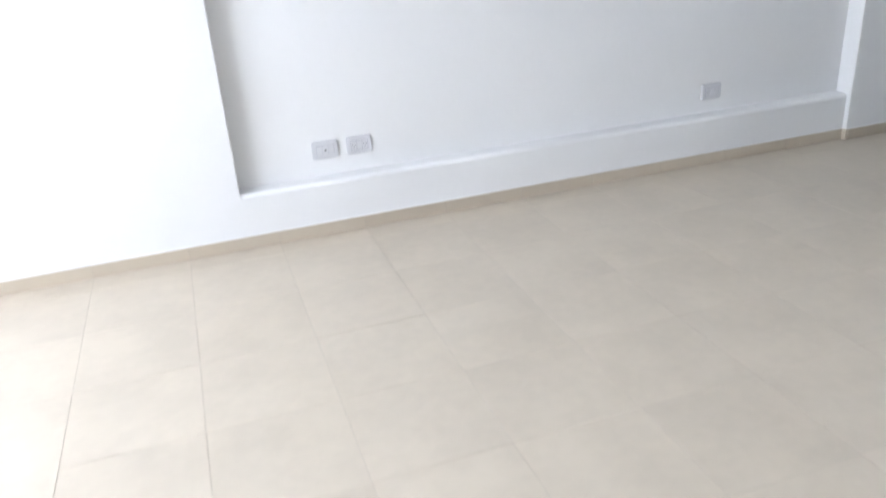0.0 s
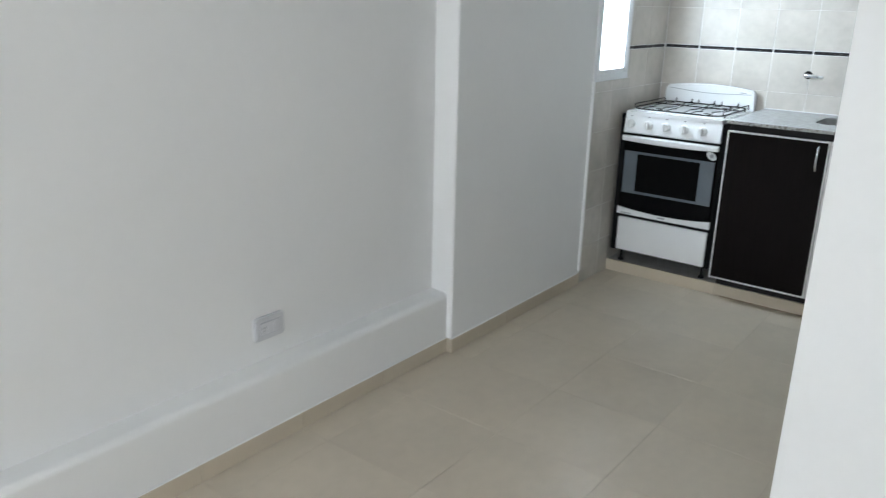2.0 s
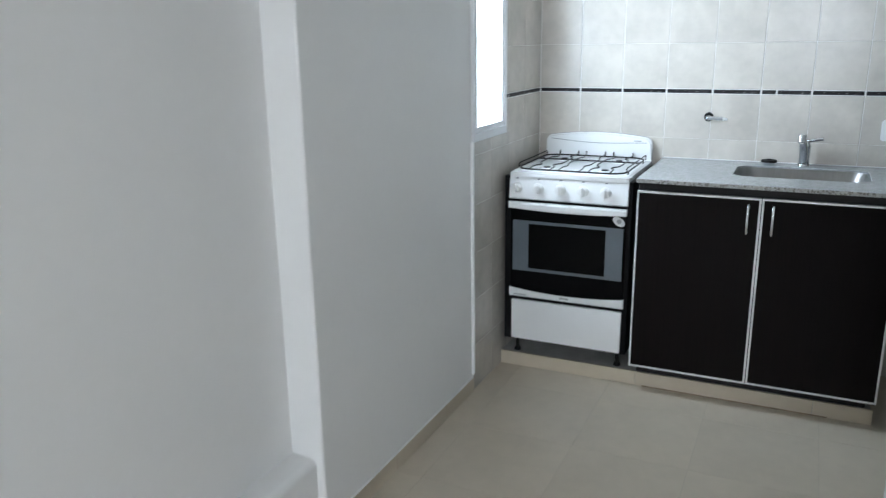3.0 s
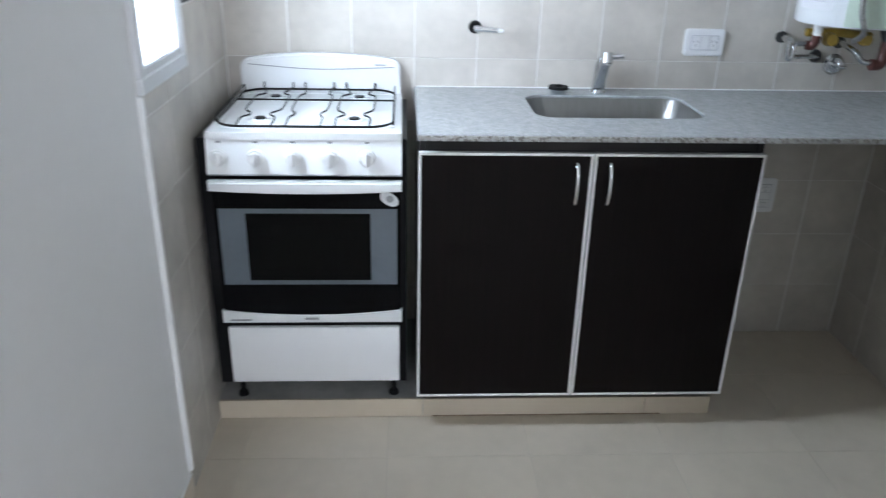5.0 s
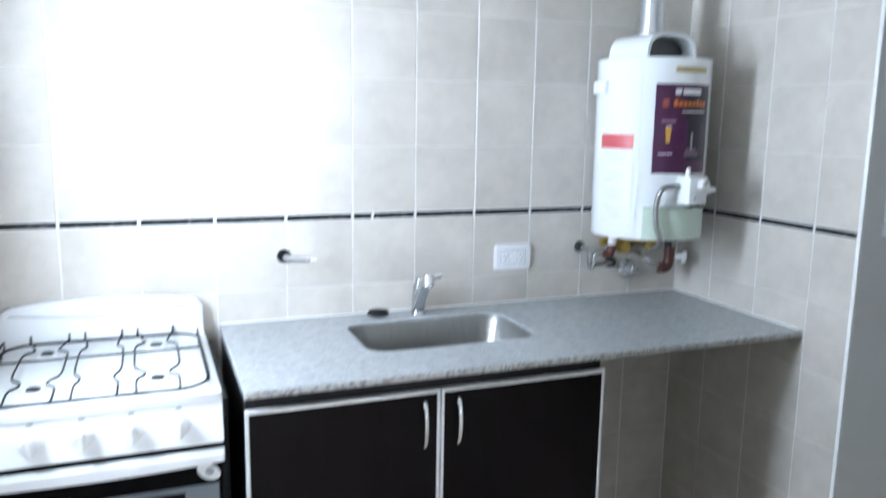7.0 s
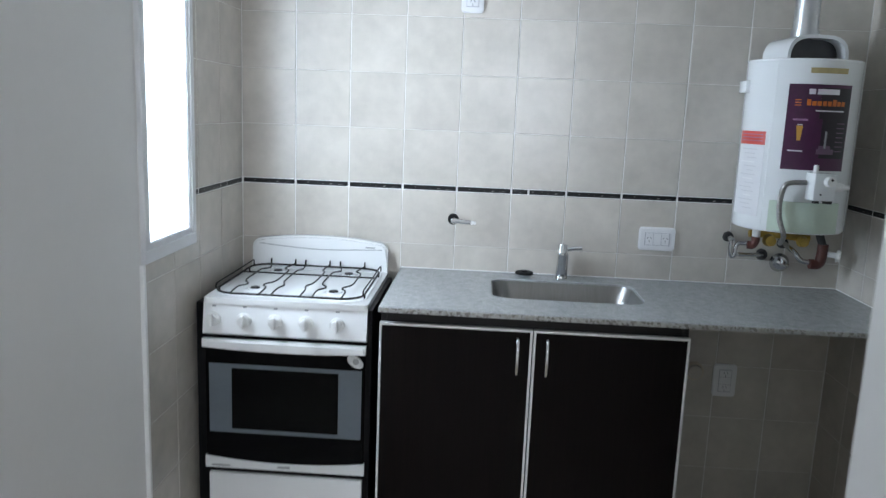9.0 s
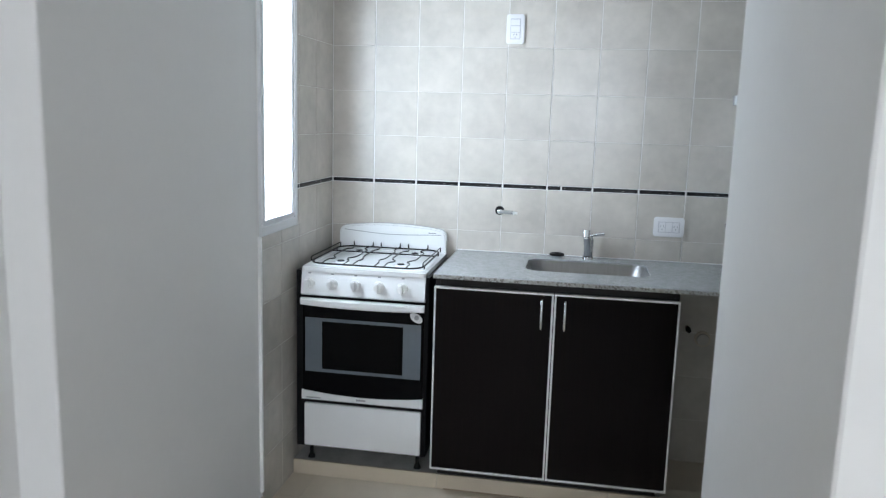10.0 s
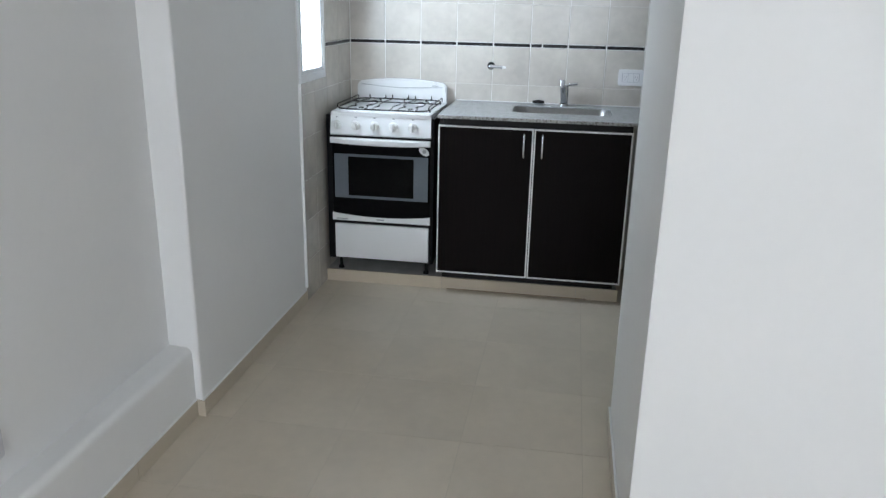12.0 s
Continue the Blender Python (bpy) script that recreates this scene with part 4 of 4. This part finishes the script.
    clip = add_box(box((-0.026, 0.012, -0.050), (-0.006, 0.024, -0.042)), (-0.026, -0.028, -0.050), (-0.006, -0.008, -0.042))
    clip.transform(box_m)
    put("clip", clip, DARK_SLOT, "dark clips under the control box", ctl)
    pin = cyl((-0.008, 0.024, 0.042), (-0.008, 0.024, 0.066), 0.008, 0.006, 14)
    pin.transform(box_m)
    put("button", pin, KNOB, "", ctl)
    side = add_cyl(cyl((-0.005, -0.034, 0.0), (-0.005, -0.066, 0.0), 0.016, 0.012, 16), (-0.005, -0.066, 0.0), (-0.005, -0.085, 0.0), 0.008, 0.007, 12)
    side.transform(box_m)
    put("side_outlet", side, KNOB, "", ctl)
    put("cover_film", patch(39, -31, 1.166, 1.262, 0.010, 14), GREEN_FILM, "pale green film over the burner door")
    hs = on_heater(20, 1.312, 0.016)
    put("gas_hose", tube([c + Vector((0.01, 0.04, 0.01)), hs + Vector((-0.012, 0.02, 0.006)), on_heater(28, 1.27, 0.030), on_heater(27, 1.21, 0.030), on_heater(22, 1.155, 0.02), (HX - 0.10, HY + 0.05, 1.12)], 0.008, 10, 8), BRAID, "braided steel gas hose")
    return o


LABEL_GREY = material("faint_grey_print", (0.60, 0.60, 0.62), 0.5, vary=0.02)
heater()


def heater_pipes():
    o = thing("heater_pipework", "chrome, brown and yellow pipe fittings below the heater", "pipes", (HX, HY, 1.0))
    put = lambda name, bm, mat, label="": part(name, local(bm, o), mat, o, label, True)
    X = 5.30
    # cold side
    put("rosette", cyl((BACK, 1.25, 1.092), (BACK - 0.012, 1.25, 1.092), 0.019, 0.017, 20), DARK_SLOT, "dark wall ring")
    put("stopcock", cyl((BACK - 0.012, 1.25, 1.092), (X, 1.262, 1.093), 0.010, None, 14), CHROME)
    put("trap_loop", tube([(X, 1.266, 1.093), (X, 1.266, 1.06), (X, 1.262, 1.04), (X, 1.255, 1.036), (X, 1.249, 1.045), (X, 1.247, 1.072), (X, 1.238, 1.083), (X, 1.205, 1.084)], 0.0075, 12), CHROME, "bent chrome pipe")
    put("elbow", tube([(X, 1.21, 1.080), (X - 0.004, 1.194, 1.080), (X - 0.008, 1.187, 1.092), (X - 0.01, 1.186, 1.112)], 0.0145, 14), BROWN_PIPE, "brown plastic elbow")
    put("union", cyl((X - 0.01, 1.186, 1.108), (X - 0.01, 1.186, HZ0 + 0.004), 0.0135, None, 16), KNOB, "white union")
    put("pipe_stub", cyl((BACK - 0.010, 1.125, 1.033), (X + 0.02, 1.235, 1.04), 0.008, None, 12), CHROME)
    put("rosette", cyl((BACK, 1.125, 1.033), (BACK - 0.012, 1.125, 1.033), 0.021, 0.018, 20), DARK_SLOT, "dark wall ring")
    # gas pipe
    put("gas_pipe", tube([(X + 0.05, 1.19, 1.112), (X + 0.045, 1.10, 1.114), (X + 0.04, 1.03, 1.108), (X + 0.04, 0.985, 1.104)], 0.013, 12), BRASS, "yellow painted gas pipe")
    put("gas_flange", cyl((X + 0.01, 1.135, 1.098), (X - 0.016, 1.135, 1.098), 0.022, 0.018, 20), BRASS, "yellow brass nut")
    put("gas_flange", cyl((X + 0.01, 1.02, 1.098), (X - 0.012, 1.02, 1.098), 0.02, 0.016, 20), BRASS, "yellow brass nut")
    # hot side and drain wheel
    put("wheel", add_cyl(cyl((BACK - 0.004, 1.062, 1.008), (BACK - 0.05, 1.067, 1.008), 0.009, None, 12), (BACK - 0.012, 1.063, 1.008), (BACK - 0.026, 1.065, 1.008), 0.034, 0.024, 24), CHROME, "chrome valve cover")
    put("valve_handle", tube([(BACK - 0.052, 1.067, 1.026), (BACK - 0.054, 1.067, 1.008), (BACK - 0.052, 1.045, 1.006)], 0.006, 10), CHROME)
    put("connector", tube([(BACK - 0.02, 1.055, 1.078), (X, 1.045, 1.06), (X - 0.012, 1.025, 1.035), (X - 0.012, 0.985, 1.028)], 0.009, 12), CHROME)
    put("rosette", cyl((BACK, 1.055, 1.078), (BACK - 0.012, 1.055, 1.078), 0.02, 0.017, 20), DARK_SLOT, "dark wall ring")
    put("elbow", tube([(X - 0.012, 0.995, 1.024), (X - 0.012, 0.966, 1.026), (X - 0.012, 0.957, 1.05), (X - 0.012, 0.956, 1.095)], 0.018, 14), BROWN_PIPE, "brown plastic elbow")
    put("union", cyl((X - 0.012, 0.956, 1.085), (X - 0.012, 0.985, HZ0 + 0.004), 0.013, None, 16), DARK_SLOT)
    put("relief_valve", add_cyl(cyl((X - 0.012, 0.944, 1.062), (X - 0.03, 0.915, 1.060), 0.010, None, 12), (X - 0.03, 0.915, 1.060), (X - 0.036, 0.905, 1.059), 0.022, 0.019, 18), KNOB, "white round cap")


heater_pipes()

# ---- skirting, floor and wall tiles ----
tile_meshes = {}


def tile_mesh(w, h, t, mat):
    """A tile in its own x and y, its face at z = 0, with eased edges."""
    c = 0.0004 if mat is FLOOR_TILE else 0.0012
    key = (round(w, 4), round(h, 4), t, mat.name)
    if key not in tile_meshes:
        x, y = w / 2, h / 2
        v = [(sx * (x - i), sy * (y - i), z) for i, z in ((0, -t), (0, -c), (c, 0)) for sx, sy in ((-1, -1), (1, -1), (1, 1), (-1, 1))]
        f = [(r * 4 + k, r * 4 + (k + 1) % 4, r * 4 + 4 + (k + 1) % 4, r * 4 + 4 + k) for r in (0, 1) for k in range(4)] + [(8, 9, 10, 11)]
        me = bpy.data.meshes.new("tile")
        me.from_pydata(v, [], f)
        me.materials.append(mat)
        tile_meshes[key] = me
    return tile_meshes[key]


def lay(name, parent, m, w, h, t, mat):
    ob = new(name, tile_mesh(w, h, t, mat))
    ob.parent = parent
    ob.matrix_local = parent.matrix_world.inverted() @ m
    return ob


def facing(origin, right, up):
    r, u = Vector(right), Vector(up)
    n = r.cross(u)
    m = Matrix((r, u, n)).transposed().to_4x4()
    m.translation = origin
    return m


rng = random.Random(4)
JOINTS = (0.0022, 0.0040, 0.0026, 0.0036, 0.0030)


def cuts(lo, hi, lines):
    xs = [lo] + sorted(v for v in lines if lo + 0.012 < v < hi - 0.012) + [hi]
    return list(zip(xs, xs[1:]))


ROWS_Z = [1.0095 - 0.2025 * k for k in range(5)] + [1.2085, 1.2295] + [1.2295 + 0.1975 * k for k in range(1, 7)]


def tile_wall(parent, axis, face, lo, hi, lines, normal, hole=None, zmin=0.0, extra=()):
    """Tiles over a wall that runs along x (axis 0) or y (axis 1)."""
    for z0, z1 in cuts(zmin, CEIL, ROWS_Z):
        border = abs((z0 + z1) / 2 - BORDER) < 0.005
        for a, b in cuts(lo, hi, list(lines) + (list(extra) if border else [])):
            pieces = [(a, b, z0, z1)]
            if hole:
                h0, h1, v0, v1 = hole
                if a < h1 - 0.004 and b > h0 + 0.004 and z0 < v1 - 0.004 and z1 > v0 + 0.004:
                    pieces = [(h1, b, max(z0, v0), min(z1, v1)), (a, b, z0, v0), (a, b, v1, z1)]
                    pieces = [p for p in pieces if p[1] - p[0] > 0.02 and p[3] - p[2] > 0.02]
            for p0, p1, q0, q1 in pieces:
                mid, zz = (p0 + p1) / 2, (q0 + q1) / 2
                lift = face - normal * rng.uniform(0, 0.0006)
                if axis == 1:
                    m = facing((lift, mid, zz), (0, normal, 0), (0, 0, 1))
                else:
                    m = facing((mid, lift, zz), (-normal, 0, 0), (0, 0, 1))
                j = JOINTS[int(1000 * p0) % len(JOINTS)] if not border else 0.0075
                lay("border_tile" if border else "wall_tile", parent, m, p1 - p0 - j, q1 - q0 - (0.0014 if not border else 0.0044), 0.0014, BORDER_TILE if border else WALL_TILE)


tile_wall(wall_kitchen_back, 1, BACK, RIGHT, LEFT, [LEFT - 0.1985 * k for k in range(1, 11)], -1, extra=(1.975,))
tile_wall(wall_kitchen_left, 0, LEFT, TILE_X + 0.006, BACK, [5.16, 4.957, 4.755], -1, hole=(WX0, WX1, WZ0, WZ1), extra=(5.225,))
tile_wall(wall_kitchen_right, 0, RIGHT, EDGE_X + 0.004, BACK, [5.208, 5.003, 4.797], 1)


def floor_tiles():
    P = 0.4133
    xs = cuts(WEST, BACK, [-0.28 + P * k for k in range(-9, 15)])
    ys = cuts(COR_END, LEDGE, [2.515 + P * k for k in range(-13, 3)])
    for x0, x1 in xs:
        for y0, y1 in ys:
            cx, cy = (x0 + x1) / 2, (y0 + y1) / 2
            if PX0 < x0 and x1 < PX1 and y1 < PY or cx > 4.9 and cy > 1.6 or cx > EDGE_X and y1 < RIGHT or x1 < PX1 and y1 < SOUTH:
                continue
            m = facing((cx, cy, -rng.uniform(0, 0.0005)), (1, 0, 0), (0, 1, 0))
            lay("floor_tile", floor, m, x1 - x0 - 0.0016, y1 - y0 - 0.0013, 0.0016, FLOOR_TILE)


floor_tiles()

SKH, SKT = 0.061, 0.009


def skirting(name, label, a, b, fixed, axis, normal, lines):
    base = structure(name, box(*(((a, fixed + normal * 0.0005, 0.0), (b, fixed + normal * (SKT - 0.003), SKH - 0.003)) if axis == 0 else ((fixed + normal * 0.0005, a, 0.0), (fixed + normal * (SKT - 0.003), b, SKH - 0.003)))),
                     FLOOR_GROUT, label, "baseboard")
    q = fixed + normal * (SKT - 0.0015)
    bead_lo, bead_hi = sorted((fixed + normal * 0.0004, q))
    part("sealant_bead", box((a + 0.001, bead_lo, SKH + 0.0002), (b - 0.001, bead_hi, SKH + 0.0042), 0.001, 1) if axis == 0 else box((bead_lo, a + 0.001, SKH + 0.0002), (bead_hi, b - 0.001, SKH + 0.0042), 0.001, 1),
         TRIM, base, "thin white sealant line on the skirting")
    for s, e in cuts(a, b, lines):
        mid = (s + e) / 2
        f = fixed + normal * SKT
        w = e - s - 0.002
        if axis == 0:
            m = facing((mid, f, SKH / 2), (-normal, 0, 0), (0, 0, 1))
        else:
            m = facing((f, mid, SKH / 2), (0, normal, 0), (0, 0, 1))
        lay("skirting_tile", base, m, w, SKH, SKT - 0.001, SKIRT_TILE)
    return base


LX = [-0.28 + 0.4133 * k for k in range(-9, 15)]
SK = "cream tile skirting along the foot of the white wall"
skirting("baseboard_1", SK, WEST, JOG, LEDGE, 0, -1, LX)
panel_skirting = skirting("baseboard_2", SK, JOG - 0.008, TILE_X + 0.002, PANEL, 0, -1, LX)
lay("skirting_tile", panel_skirting, facing((JOG - 0.0085, (LEDGE + PANEL) / 2 - SKT / 2 - 0.004, SKH / 2), (0, -1, 0), (0, 0, 1)), LEDGE - PANEL + 0.006, SKH, 0.008, SKIRT_TILE)
skirting("baseboard_3", SK, SOUTH, PY + SKT, PX0, 1, -1, [1.591 - 0.4133 * k for k in range(1, 9)])
skirting("baseboard_4", SK, PX0, PX1, PY, 0, 1, [PX0 + 0.4133])
skirting("baseboard_5", SK, COR_END, RIGHT - 0.01, EDGE_X - 0.004, 1, -1, [0.43 - 0.4133 * k for k in range(8)])
skirting("baseboard_6", SK, WEST, PX0, SOUTH, 0, 1, LX)
skirting("baseboard_7", SK, SOUTH, LEDGE, WEST, 1, 1, [2.6 - 0.4133 * k for k in range(11)])

for y0, y1 in ((1.506, 1.715), (1.715, 2.41), (2.41, LEFT)):
    lay("plinth_tile", plinth, facing((PLX, (y0 + y1) / 2, PLINTH / 2), (0, -1, 0), (0, 0, 1)), y1 - y0 - 0.002, PLINTH, 0.0085, SKIRT_TILE)
lay("plinth_tile", plinth, facing(((PLX + BACK) / 2 + 0.1, 1.506, PLINTH / 2), (1, 0, 0), (0, 0, 1)), BACK - PLX - 0.21, PLINTH, 0.0085, SKIRT_TILE)
structure("mortar_line", box((PLX - 0.003, 1.66, 0.0), (PLX + 0.002, 2.38, 0.004), 0.001, 1), ROUGH_BROWN, "thin brown line along the foot of the plinth", "trim")
